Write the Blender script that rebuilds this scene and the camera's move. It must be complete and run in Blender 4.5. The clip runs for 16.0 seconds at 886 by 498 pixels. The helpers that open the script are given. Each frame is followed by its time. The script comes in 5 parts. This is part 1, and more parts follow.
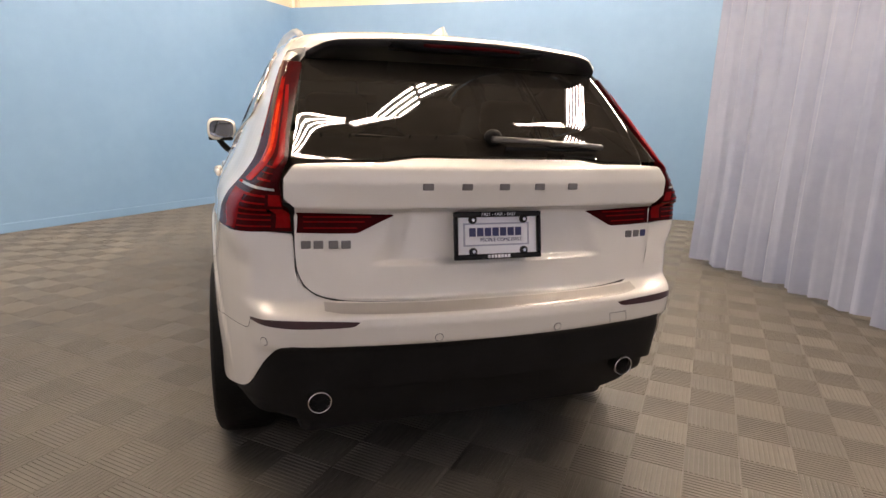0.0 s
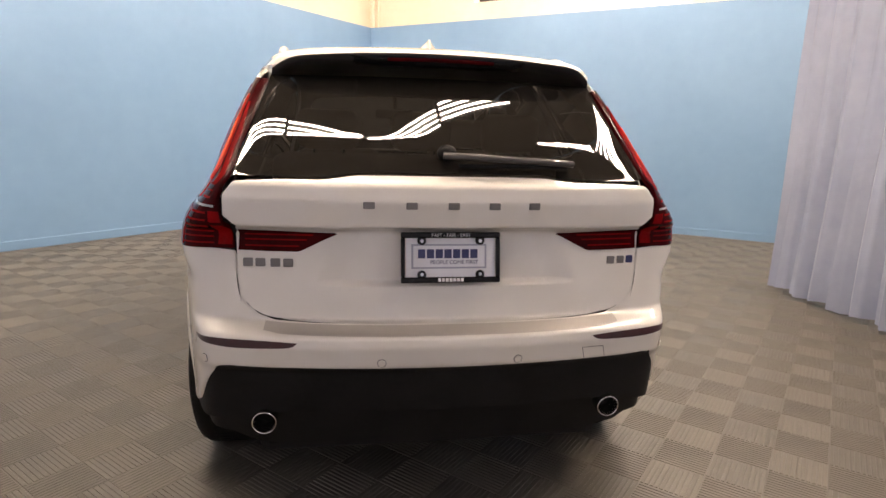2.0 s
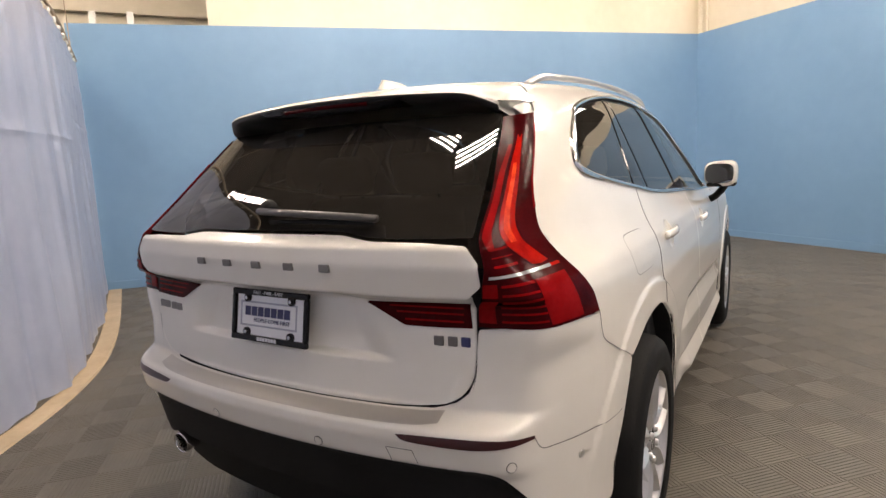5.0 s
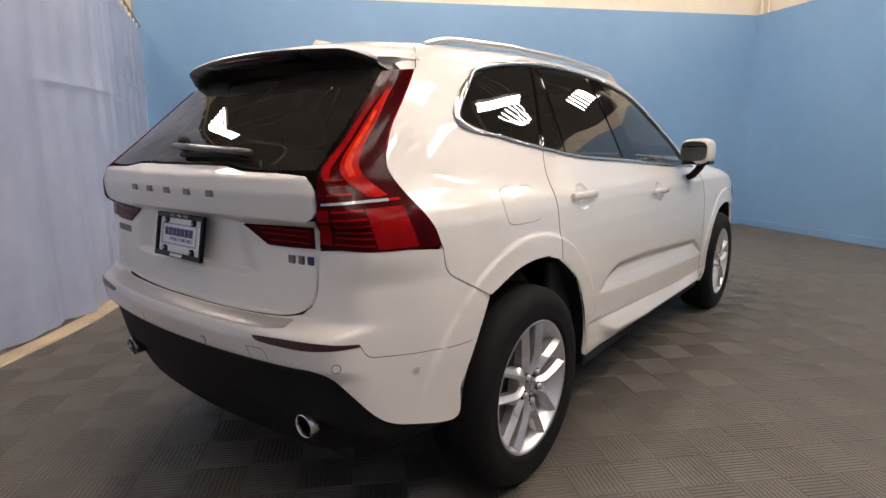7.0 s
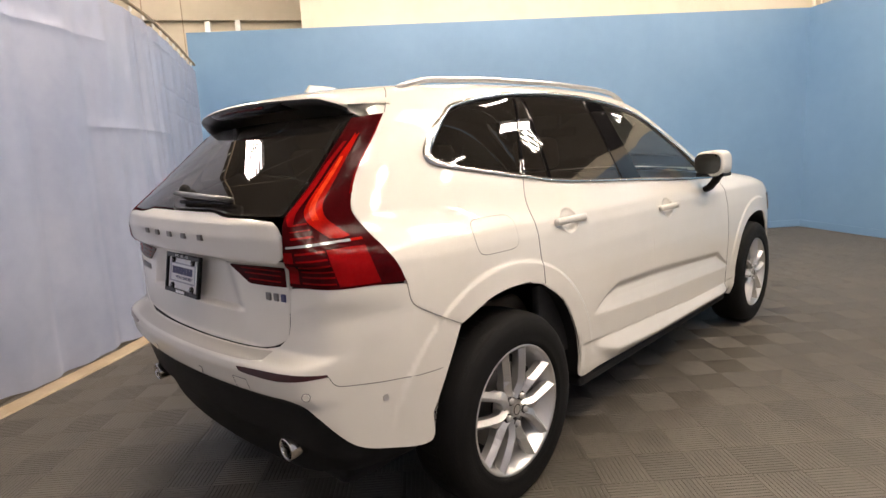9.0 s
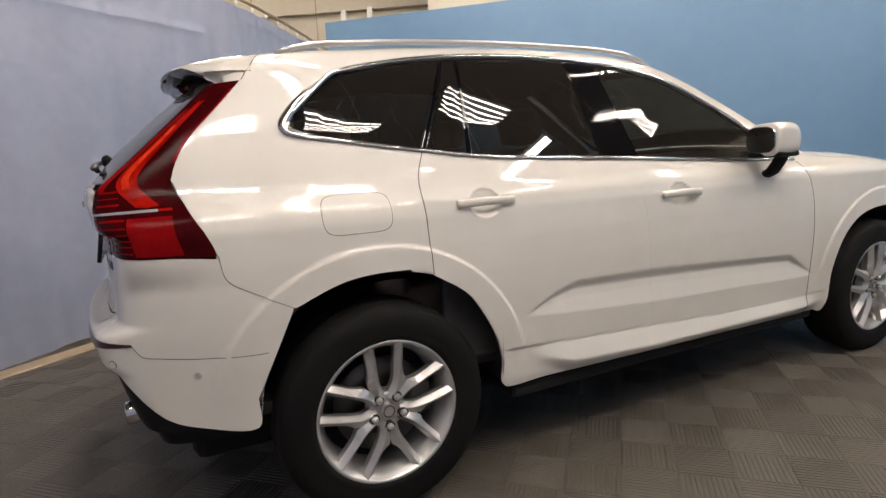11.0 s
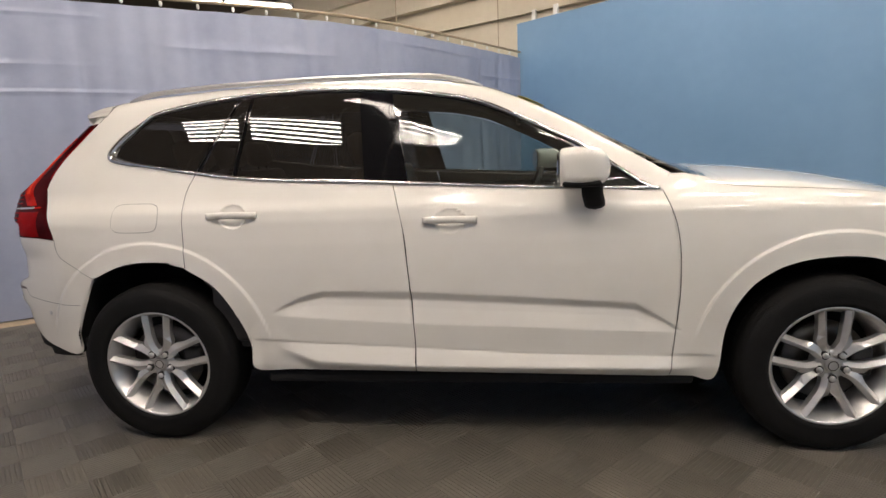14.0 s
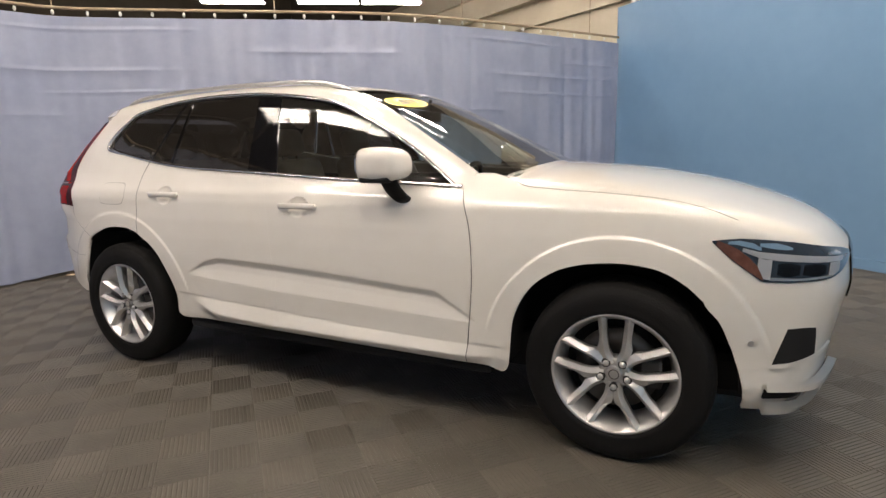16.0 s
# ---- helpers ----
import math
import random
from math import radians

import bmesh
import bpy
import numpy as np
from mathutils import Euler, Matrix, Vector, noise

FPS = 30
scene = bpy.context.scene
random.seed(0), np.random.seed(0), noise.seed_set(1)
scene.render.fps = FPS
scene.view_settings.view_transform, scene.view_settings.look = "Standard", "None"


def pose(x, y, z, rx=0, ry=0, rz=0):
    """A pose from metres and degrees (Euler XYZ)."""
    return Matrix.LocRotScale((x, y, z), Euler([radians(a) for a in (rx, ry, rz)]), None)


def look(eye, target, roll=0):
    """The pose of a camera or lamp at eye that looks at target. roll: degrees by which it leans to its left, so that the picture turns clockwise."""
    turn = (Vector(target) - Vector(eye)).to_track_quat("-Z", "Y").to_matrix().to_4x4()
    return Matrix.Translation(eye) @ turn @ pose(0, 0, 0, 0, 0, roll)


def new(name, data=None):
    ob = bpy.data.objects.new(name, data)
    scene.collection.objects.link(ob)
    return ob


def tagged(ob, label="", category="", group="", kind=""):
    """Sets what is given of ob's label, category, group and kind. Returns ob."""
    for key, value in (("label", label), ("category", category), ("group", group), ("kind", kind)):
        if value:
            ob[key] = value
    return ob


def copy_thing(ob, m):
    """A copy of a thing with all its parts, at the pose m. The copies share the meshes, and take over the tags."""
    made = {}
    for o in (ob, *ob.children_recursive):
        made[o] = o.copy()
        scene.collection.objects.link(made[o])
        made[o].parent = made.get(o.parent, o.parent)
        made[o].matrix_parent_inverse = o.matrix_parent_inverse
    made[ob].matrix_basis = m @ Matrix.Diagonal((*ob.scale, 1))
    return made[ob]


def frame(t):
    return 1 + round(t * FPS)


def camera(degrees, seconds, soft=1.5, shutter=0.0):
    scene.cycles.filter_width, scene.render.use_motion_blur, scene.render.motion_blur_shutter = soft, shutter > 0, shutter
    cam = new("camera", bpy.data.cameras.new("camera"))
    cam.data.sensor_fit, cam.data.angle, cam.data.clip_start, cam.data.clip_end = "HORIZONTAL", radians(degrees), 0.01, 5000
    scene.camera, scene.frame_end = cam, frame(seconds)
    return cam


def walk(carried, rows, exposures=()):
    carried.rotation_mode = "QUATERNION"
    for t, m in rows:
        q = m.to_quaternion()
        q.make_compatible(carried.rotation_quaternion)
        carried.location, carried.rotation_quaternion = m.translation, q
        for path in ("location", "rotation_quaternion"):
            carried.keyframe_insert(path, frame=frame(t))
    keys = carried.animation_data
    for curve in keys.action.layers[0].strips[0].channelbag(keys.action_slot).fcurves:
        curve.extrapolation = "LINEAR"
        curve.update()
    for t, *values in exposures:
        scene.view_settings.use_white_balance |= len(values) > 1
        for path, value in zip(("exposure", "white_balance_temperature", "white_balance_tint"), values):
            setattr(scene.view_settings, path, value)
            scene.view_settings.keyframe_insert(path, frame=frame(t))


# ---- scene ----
import functools

cam = camera(76.1, 16.0)
PATH = [
    (0, (-0.701, -1.44, 1.269), (-0.073, 0.409, 0.839), 1.8),
    (0.5, (-0.52, -1.468, 1.282), (0.013, 0.416, 0.873), 1.9),
    (1, (-0.415, -1.477, 1.285), (-0.011, 0.44, 0.883), 1.7),
    (1.5, (-0.357, -1.498, 1.283), (0.004, 0.429, 0.889), 1.4),
    (2, (-0.261, -1.445, 1.282), (0.045, 0.492, 0.893), 1.5),
    (2.5, (-0.086, -1.336, 1.301), (0.079, 0.621, 0.925), -0.1),
    (3, (0.121, -1.264, 1.315), (0.027, 0.701, 0.955), -0.1),
    (3.2, (0.235, -1.26, 1.314), (0.061, 0.697, 0.944), 0.8),
    (5.3, (1.345, -0.853, 1.339), (0.287, 0.815, 1.024), -3.2),
    (5.5, (1.425, -0.806, 1.339), (0.372, 0.859, 0.994), -2.8),
    (6, (1.617, -0.671, 1.328), (0.461, 0.935, 1.036), -1.5),
    (6.5, (1.751, -0.674, 1.241), (0.565, 0.905, 0.927), 0.1),
    (7, (1.813, -0.777, 1.23), (0.603, 0.774, 0.869), -0.1),
    (7.5, (1.879, -0.832, 1.229), (0.635, 0.693, 0.876), -0.9),
    (8, (1.95, -0.856, 1.248), (0.656, 0.626, 0.885), 0.2),
    (8.5, (2.002, -0.824, 1.281), (0.696, 0.639, 0.893), 0.9),
    (9, (2.095, -0.641, 1.312), (0.712, 0.767, 0.989), -3.0),
    (9.2, (2.164, -0.564, 1.298), (0.721, 0.782, 0.97), -4.0),
    (11.3, (2.61, 0.528, 1.209), (0.781, 1.26, 0.868), -2.2),
    (11.5, (2.651, 0.644, 1.213), (0.784, 1.272, 0.87), -1.9),
    (12, (2.818, 0.984, 1.213), (0.895, 1.442, 0.911), -1.7),
    (12.5, (2.934, 1.33, 1.208), (0.975, 1.597, 0.911), -2.1),
    (13, (3.059, 1.739, 1.24), (1.082, 1.806, 0.944), -1.8),
    (13.5, (3.142, 2.137, 1.246), (1.171, 2.063, 0.913), -1.8),
    (14, (3.175, 2.539, 1.267), (1.216, 2.312, 0.93), -2.3),
    (14.5, (3.186, 2.962, 1.277), (1.254, 2.574, 0.938), -2.8),
    (15, (3.14, 3.358, 1.291), (1.252, 2.803, 0.936), -3.3),
    (15.5, (3.103, 3.767, 1.307), (1.273, 3.041, 0.955), -2.7),
    (16, (3.049, 4.133, 1.278), (1.277, 3.282, 0.909), -1.5),
]
walk(cam, [(t, look(eye, target, roll)) for t, eye, target, roll in PATH], [(0, 0.58, 7100, 15), (3.2, 0.48, 7000, 16), (5.3, 0.14, 6450, 12), (5.6, 0.07, 6350, 12), (6.1, -0.14, 6150, 13), (7.0, -0.11, 6150, 13), (8.5, 0.17, 6450, 12), (9.2, 0.17, 6650, 12), (11.3, -0.4, 6150, 11), (15, -0.28, 6250, 11), (16, -0.22, 6300, 11)])

# world and light
world = bpy.data.worlds.new("hall_dim_air")
scene.world = world
world.use_nodes = True
world.node_tree.nodes["Background"].inputs[0].default_value = (0.9, 0.86, 0.8, 1)
world.node_tree.nodes["Background"].inputs[1].default_value = 0.02


# ---- mesh helpers ----
def link_mesh(name, verts, faces, mat, parent=None, smooth=True, label=""):
    me = bpy.data.meshes.new(name)
    me.from_pydata([tuple(map(float, v)) for v in verts], [], [tuple(int(i) for i in f) for f in faces])
    me.materials.append(mat)
    me.update()
    if smooth:
        me.polygons.foreach_set("use_smooth", [True] * len(me.polygons))
    ob = new(name, me)
    if parent is not None:
        ob.parent = parent
    if label:
        ob["label"] = label
    return ob


def part(name, bm, mat, parent=None, label="", smooth=False):
    me = bpy.data.meshes.new(name)
    bmesh.ops.recalc_face_normals(bm, faces=bm.faces)
    bm.to_mesh(me)
    bm.free()
    me.materials.append(mat)
    if smooth:
        me.polygons.foreach_set("use_smooth", [True] * len(me.polygons))
    ob = new(name, me)
    if parent is not None:
        ob.parent = parent
    if label:
        ob["label"] = label
    return ob


def add_box(bm, x0, x1, y0, y1, z0, z1, m=None, bevel=0.0):
    g = bmesh.ops.create_cube(bm, size=1.0)
    vs = g["verts"]
    bmesh.ops.scale(bm, vec=(x1 - x0, y1 - y0, z1 - z0), verts=vs)
    bmesh.ops.translate(bm, vec=((x0 + x1) / 2, (y0 + y1) / 2, (z0 + z1) / 2), verts=vs)
    if bevel:
        es = list({e for v in vs for e in v.link_edges})
        r = bmesh.ops.bevel(bm, geom=es, offset=bevel, segments=2, affect="EDGES", profile=0.5)
        vs = list({v for f in r["faces"] for v in f.verts} | {v for v in vs if v.is_valid})
    if m is not None:
        bmesh.ops.transform(bm, matrix=m, verts=vs)
    return vs


def add_cyl(bm, r1, r2, depth, m, seg=32, caps=True):
    g = bmesh.ops.create_cone(bm, cap_ends=caps, segments=seg, radius1=r1, radius2=r2, depth=depth)
    bmesh.ops.transform(bm, matrix=m, verts=g["verts"])
    return g["verts"]


def add_sphere(bm, r, m, u=16, v=10):
    g = bmesh.ops.create_uvsphere(bm, u_segments=u, v_segments=v, radius=r)
    bmesh.ops.transform(bm, matrix=m, verts=g["verts"])
    return g["verts"]


def lathe(profile, seg=48, closed=False):
    """Verts and faces of a profile of (radius, height) turned round z."""
    n, verts, faces = len(profile), [], []
    for k in range(seg):
        a = 2 * math.pi * k / seg
        for r, h in profile:
            verts.append((r * math.cos(a), r * math.sin(a), h))
    for k in range(seg):
        b, c = k * n, (k + 1) % seg * n
        for i in range(n if closed else n - 1):
            j = (i + 1) % n
            faces.append((b + i, b + j, c + j, c + i))
    return verts, faces


def sweep(points, section, up=(0, 0, 1), closed=False):
    """A section of (side, up) offsets carried along points."""
    pts = [Vector(p) for p in points]
    n, m, verts, faces = len(pts), len(section), [], []
    for i, p in enumerate(pts):
        a, b = pts[max(i - 1, 0)], pts[min(i + 1, n - 1)]
        d = (b - a).normalized()
        side = d.cross(Vector(up)).normalized()
        v = side.cross(d).normalized()
        verts += [p + side * sx + v * sz for sx, sz in section]
    for i in range(n - 1):
        for k in range(m):
            l = (k + 1) % m
            faces.append((i * m + k, i * m + l, (i + 1) * m + l, (i + 1) * m + k))
    faces.append(tuple(range(m))[::-1])
    faces.append(tuple((n - 1) * m + k for k in range(m)))
    return verts, faces


def ring(r, n=8, sx=1.0, sz=1.0):
    return [(r * sx * math.cos(2 * math.pi * k / n), r * sz * math.sin(2 * math.pi * k / n)) for k in range(n)]


# ---- materials ----
def mat_base(name, color, rough, metal=0.0, **extra):
    m = bpy.data.materials.new(name)
    m.use_nodes = True
    b = m.node_tree.nodes["Principled BSDF"]
    b.inputs["Base Color"].default_value = (*color, 1)
    b.inputs["Roughness"].default_value = rough
    b.inputs["Metallic"].default_value = metal
    for k, v in extra.items():
        b.inputs[k.replace("_", " ")].default_value = v
    return m


def nz(m, kind, **vals):
    n = m.node_tree.nodes.new(kind)
    for k, v in vals.items():
        if k in n.inputs:
            n.inputs[k].default_value = v
    return n


def grain(m, color_a, color_b, scale, bump=0.0, bump_scale=None, rough=None, detail=6.0, stretch=None):
    """Two scales of noise between two colours, with fine relief."""
    t, b = m.node_tree, m.node_tree.nodes["Principled BSDF"]
    co = nz(m, "ShaderNodeTexCoord")
    src = co.outputs["Object"]
    if stretch:
        mp = nz(m, "ShaderNodeMapping")
        mp.inputs["Scale"].default_value = stretch
        t.links.new(src, mp.inputs["Vector"])
        src = mp.outputs["Vector"]
    n1, n2 = nz(m, "ShaderNodeTexNoise", Scale=scale, Detail=detail), nz(m, "ShaderNodeTexNoise", Scale=scale * 9.7, Detail=4.0)
    mixf = nz(m, "ShaderNodeMath")
    mixf.operation = "MULTIPLY_ADD"
    mixf.inputs[1].default_value, mixf.inputs[2].default_value = 0.35, -0.17
    add = nz(m, "ShaderNodeMath")
    ramp = nz(m, "ShaderNodeValToRGB")
    ramp.color_ramp.elements[0].position, ramp.color_ramp.elements[1].position = 0.3, 0.72
    ramp.color_ramp.elements[0].color, ramp.color_ramp.elements[1].color = (*color_a, 1), (*color_b, 1)
    for n in (n1, n2):
        t.links.new(src, n.inputs["Vector"])
    t.links.new(n2.outputs["Fac"], mixf.inputs[0])
    t.links.new(n1.outputs["Fac"], add.inputs[0])
    t.links.new(mixf.outputs[0], add.inputs[1])
    t.links.new(add.outputs[0], ramp.inputs["Fac"])
    t.links.new(ramp.outputs["Color"], b.inputs["Base Color"])
    if bump:
        n3 = nz(m, "ShaderNodeTexNoise", Scale=bump_scale or scale * 20, Detail=3.0)
        bp = nz(m, "ShaderNodeBump", Strength=bump, Distance=0.004)
        t.links.new(src, n3.inputs["Vector"])
        t.links.new(n3.outputs["Fac"], bp.inputs["Height"])
        t.links.new(bp.outputs["Normal"], b.inputs["Normal"])
    if rough:
        mr = nz(m, "ShaderNodeMapRange")
        mr.inputs["To Min"].default_value, mr.inputs["To Max"].default_value = rough
        t.links.new(add.outputs[0], mr.inputs["Value"])
        t.links.new(mr.outputs["Result"], b.inputs["Roughness"])
    return m


PAINT = mat_base("pearl_white_paint", (0.76, 0.74, 0.70), 0.32, Coat_Weight=1.0, Coat_Roughness=0.03)
grain(PAINT, (0.745, 0.715, 0.65), (0.795, 0.768, 0.71), 1.1)
BLACK = mat_base("black_plastic", (0.018, 0.018, 0.019), 0.55)
grain(BLACK, (0.008, 0.008, 0.0085), (0.016, 0.016, 0.016), 6.0, bump=0.2, bump_scale=420, rough=(0.5, 0.7))
BLACK.node_tree.nodes["Principled BSDF"].inputs["Specular IOR Level"].default_value = 0.14
# near-black for cavities, also for shade painted behind panel gaps and spokes
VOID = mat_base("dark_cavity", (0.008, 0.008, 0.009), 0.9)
RUBBER = mat_base("tyre_rubber", (0.02, 0.02, 0.021), 0.75)
RUBBER.node_tree.nodes["Principled BSDF"].inputs["Specular IOR Level"].default_value = 0.2
grain(RUBBER, (0.004, 0.004, 0.0042), (0.009, 0.0087, 0.0084), 5.0, bump=0.3, bump_scale=160, rough=(0.62, 0.85))
BLUE = mat_base("blue_wall_paint", (0.22, 0.4, 0.64), 0.45)
grain(BLUE, (0.158, 0.29, 0.465), (0.185, 0.325, 0.505), 0.7, bump=0.06, bump_scale=90, rough=(0.38, 0.55))
CREAM = mat_base("cream_wall_paint", (0.78, 0.68, 0.5), 0.7)
grain(CREAM, (0.66, 0.595, 0.47), (0.74, 0.675, 0.55), 0.8, bump=0.1, bump_scale=60)
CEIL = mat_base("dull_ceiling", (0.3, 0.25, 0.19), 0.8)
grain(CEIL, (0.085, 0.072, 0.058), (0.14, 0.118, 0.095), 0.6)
# darkened tan for unseen walls, to keep the side windows' reflections dark
DULL = mat_base("darkened_hall_wall", (0.2, 0.17, 0.13), 0.8)
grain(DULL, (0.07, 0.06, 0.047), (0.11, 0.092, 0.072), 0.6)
EDGING = mat_base("tan_floor_edge", (0.42, 0.33, 0.22), 0.6)
grain(EDGING, (0.36, 0.28, 0.18), (0.48, 0.38, 0.26), 3.0, bump=0.1)
CLOTH = mat_base("blue_white_curtain_cloth", (0.5, 0.56, 0.68), 0.34)
grain(CLOTH, (0.28, 0.32, 0.445), (0.355, 0.395, 0.515), 1.2, bump=0.12, bump_scale=240)
TUBE = mat_base("lamp_tube", (1, 1, 1), 0.5)
TUBE.node_tree.nodes["Principled BSDF"].inputs["Emission Color"].default_value = (1, 0.855, 0.71, 1)
TUBE.node_tree.nodes["Principled BSDF"].inputs["Emission Strength"].default_value = 116.0
LOUVRE = mat_base("dark_lamp_reflector", (0.006, 0.006, 0.006), 0.7)
SEAM_CREASE = mat_base("seam_and_crease_grey", (0.09, 0.085, 0.08), 0.7)
WHITEMETAL = mat_base("white_enamel", (0.8, 0.79, 0.75), 0.35)

# ---- hall ----
CORNER, LEFT_END, RIGHT_END = Vector((0.034, 9.13, 0)), Vector((-5.85, 2.75, 0)), Vector((7.6, 3.53, 0))
WALL_H, HALL_H = 3.12, 7.4


def wall_between(name, a, b, z0, z1, thick, mat, label="", cat="wall"):
    d = (b - a).normalized()
    n = Vector((-d.y, d.x, 0))
    if n.dot(Vector((0, 2, 0)) - a) > 0:
        n = -n
    bm = bmesh.new()
    vs = [a, b, b + n * thick, a + n * thick]
    lo = [bm.verts.new((v.x, v.y, z0)) for v in vs]
    hi = [bm.verts.new((v.x, v.y, z1)) for v in vs]
    bm.faces.new(lo), bm.faces.new(hi)
    for i in range(4):
        j = (i + 1) % 4
        bm.faces.new((lo[i], lo[j], hi[j], hi[i]))
    ob = part(name, bm, mat)
    return tagged(ob, label, cat, kind="structure")


bm = bmesh.new()
add_box(bm, -16, 18, -14, 18, -0.1, -0.012)
floor = tagged(part("floor", bm, VOID), "brown-grey plastic tile floor with ribbed squares", "floor", kind="structure")
wall_between("wall_left", LEFT_END, CORNER, 0, WALL_H, 0.12, BLUE, "light blue painted partition wall behind the car")
wall_between("wall_right", CORNER, RIGHT_END, 0, WALL_H, 0.12, BLUE, "light blue painted partition wall facing the curtain")
nl = Vector((-0.735, 0.678, 0))
nr = Vector((0.595, 0.804, 0))
wall_between("wall_hall_left", Vector((-4.82, 3.87, 0)) + nl * 0.14, CORNER + (nl + nr) * 0.16, 0, 3.95, 0.2, CREAM, "bright cream hall wall above the blue partition")
# unseen upper wall, coloured dark so the windows mirror no bright cream
wall_between("wall_upper", Vector((-4.82, 3.87, 0)) + nl * 0.14, CORNER + (nl + nr) * 0.16, 3.95, HALL_H, 0.2, CEIL, "unseen upper hall wall, coloured dark for the window reflections")
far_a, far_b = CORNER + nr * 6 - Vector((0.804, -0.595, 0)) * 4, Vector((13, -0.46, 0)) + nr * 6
# unseen far walls close the hall; their dark colour keeps window reflections dark
wall_between("wall_far_right", far_a, far_b, 0, HALL_H, 0.2, CEIL, "unseen hall wall beyond the partition, coloured dark for the window reflections")
wall_between("wall_link_left", CORNER + (nl + nr) * 0.16, far_a, 0, HALL_H, 0.2, CEIL, "unseen hall wall beyond the partition, coloured dark for the window reflections")
wall_between("wall_link_right", Vector((13, -0.46, 0)) + nr * 0.36, far_b, 0, HALL_H, 0.2, CEIL, "unseen hall wall beyond the partition, coloured dark for the window reflections")
pier = CORNER + nr * 0.16 + Vector((0.804, -0.595, 0)) * 1.9
wall_between("wall_hall_right", CORNER + (nl + nr) * 0.16, pier, 0, 3.95, 0.2, CREAM, "bright cream hall wall above the blue partition")
wall_between("wall_hall_low", pier, Vector((13, -0.46, 0)) + nr * 0.16, 0, 3.42, 0.2, CREAM, "cream hall wall above the blue partition")
wall_between("wall_far_left", Vector((-13, -5.5, 0)), Vector((-4.2, 8.2, 0)), 0, 5.2, 0.2, CREAM, "cream hall wall beyond the curtain")
# dark unseen wall again, so the tailgate glass mirrors no brightness
wall_between("wall_upper", Vector((-13, -5.5, 0)), Vector((-4.2, 8.2, 0)), 5.2, HALL_H, 0.2, CEIL, "unseen upper hall wall, coloured dark for the window reflections")
# unseen closing walls, darkened in colour for what the glass mirrors
wall_between("wall_back", Vector((13, -9, 0)), Vector((-13, -9, 0)), 0, HALL_H, 0.2, DULL, "unseen hall wall beyond the curtains, coloured dark for the window reflections")
wall_between("wall_side", Vector((13, 2, 0)), Vector((13, -9, 0)), 0, HALL_H, 0.2, DULL, "unseen hall wall beyond the curtains, coloured dark for the window reflections")
wall_between("wall_far_side", Vector((-13, -9, 0)), Vector((-13, -5.5, 0)), 0, HALL_H, 0.2, DULL, "unseen hall wall beyond the curtains, coloured dark for the window reflections")
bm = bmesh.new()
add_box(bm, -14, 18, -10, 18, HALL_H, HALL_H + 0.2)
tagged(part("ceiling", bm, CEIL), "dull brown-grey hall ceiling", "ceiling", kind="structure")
# beams along the far wall
far_d = (Vector((-4.2, 8.2, 0)) - Vector((-13, -5.5, 0))).normalized()
for z, h, off in ((3.62, 0.1, 0.1), (4.1, 0.16, 0.16), (4.6, 0.12, 0.12)):
    bm = bmesh.new()
    add_box(bm, 0, 16.2, -off, 0, z, z + h, Matrix.Translation((-13, -5.5, 0)) @ pose(0, 0, 0, 0, 0, math.degrees(math.atan2(far_d.y, far_d.x))))
    tagged(part("beam", bm, CREAM), "cream painted steel beam along the hall wall", "beam", kind="structure")
# conduit in the corner above the partition
bm = bmesh.new()
add_cyl(bm, 0.03, 0.03, 4.4, Matrix.Translation(CORNER + Vector((0.03, 0.06, 5.2))), 12)
add_cyl(bm, 0.02, 0.02, 4.4, Matrix.Translation(CORNER + Vector((0.12, 0.04, 5.2))), 12)
tagged(part("conduit", bm, CREAM), "cream painted conduit pipes in the hall corner", "pipe")
# low skirting line on the partitions
def skirting(a, b):
    d = (b - a).normalized()
    n = Vector((-d.y, d.x, 0))
    if n.dot(Vector((0, 2, 0)) - a) < 0:
        n = -n
    bm = bmesh.new()
    add_box(bm, 0, (b - a).length, 0, 0.014, 0.0, 0.1, Matrix.Translation(a) @ Matrix((d, n, Vector((0, 0, 1)))).transposed().to_4x4(), 0.004)
    tagged(part("baseboard", bm, BLUE), "light blue painted skirting board", "baseboard", kind="structure")


skirting(LEFT_END, CORNER), skirting(CORNER, RIGHT_END)
# metal straps that stand on the partition's left end
for k, (a, w) in enumerate(((0.28, 0.07), (0.68, 0.07))):
    p = LEFT_END + (CORNER - LEFT_END).normalized() * a + nl * 0.06
    bm = bmesh.new()
    add_box(bm, -w / 2, w / 2, -0.02, 0.02, WALL_H - 0.02, WALL_H + 0.15, Matrix.Translation(p) @ pose(0, 0, 0, 0, 0, 48), 0.004)
    add_cyl(bm, 0.012, 0.012, 0.03, Matrix.Translation(p + Vector((0, 0, WALL_H + 0.1))) @ pose(0, 0, 0, 90, 0, 48), 10)
    tagged(part("wall_strap", bm, WHITEMETAL), "white metal strap standing on the partition wall", "bracket", "wall straps")


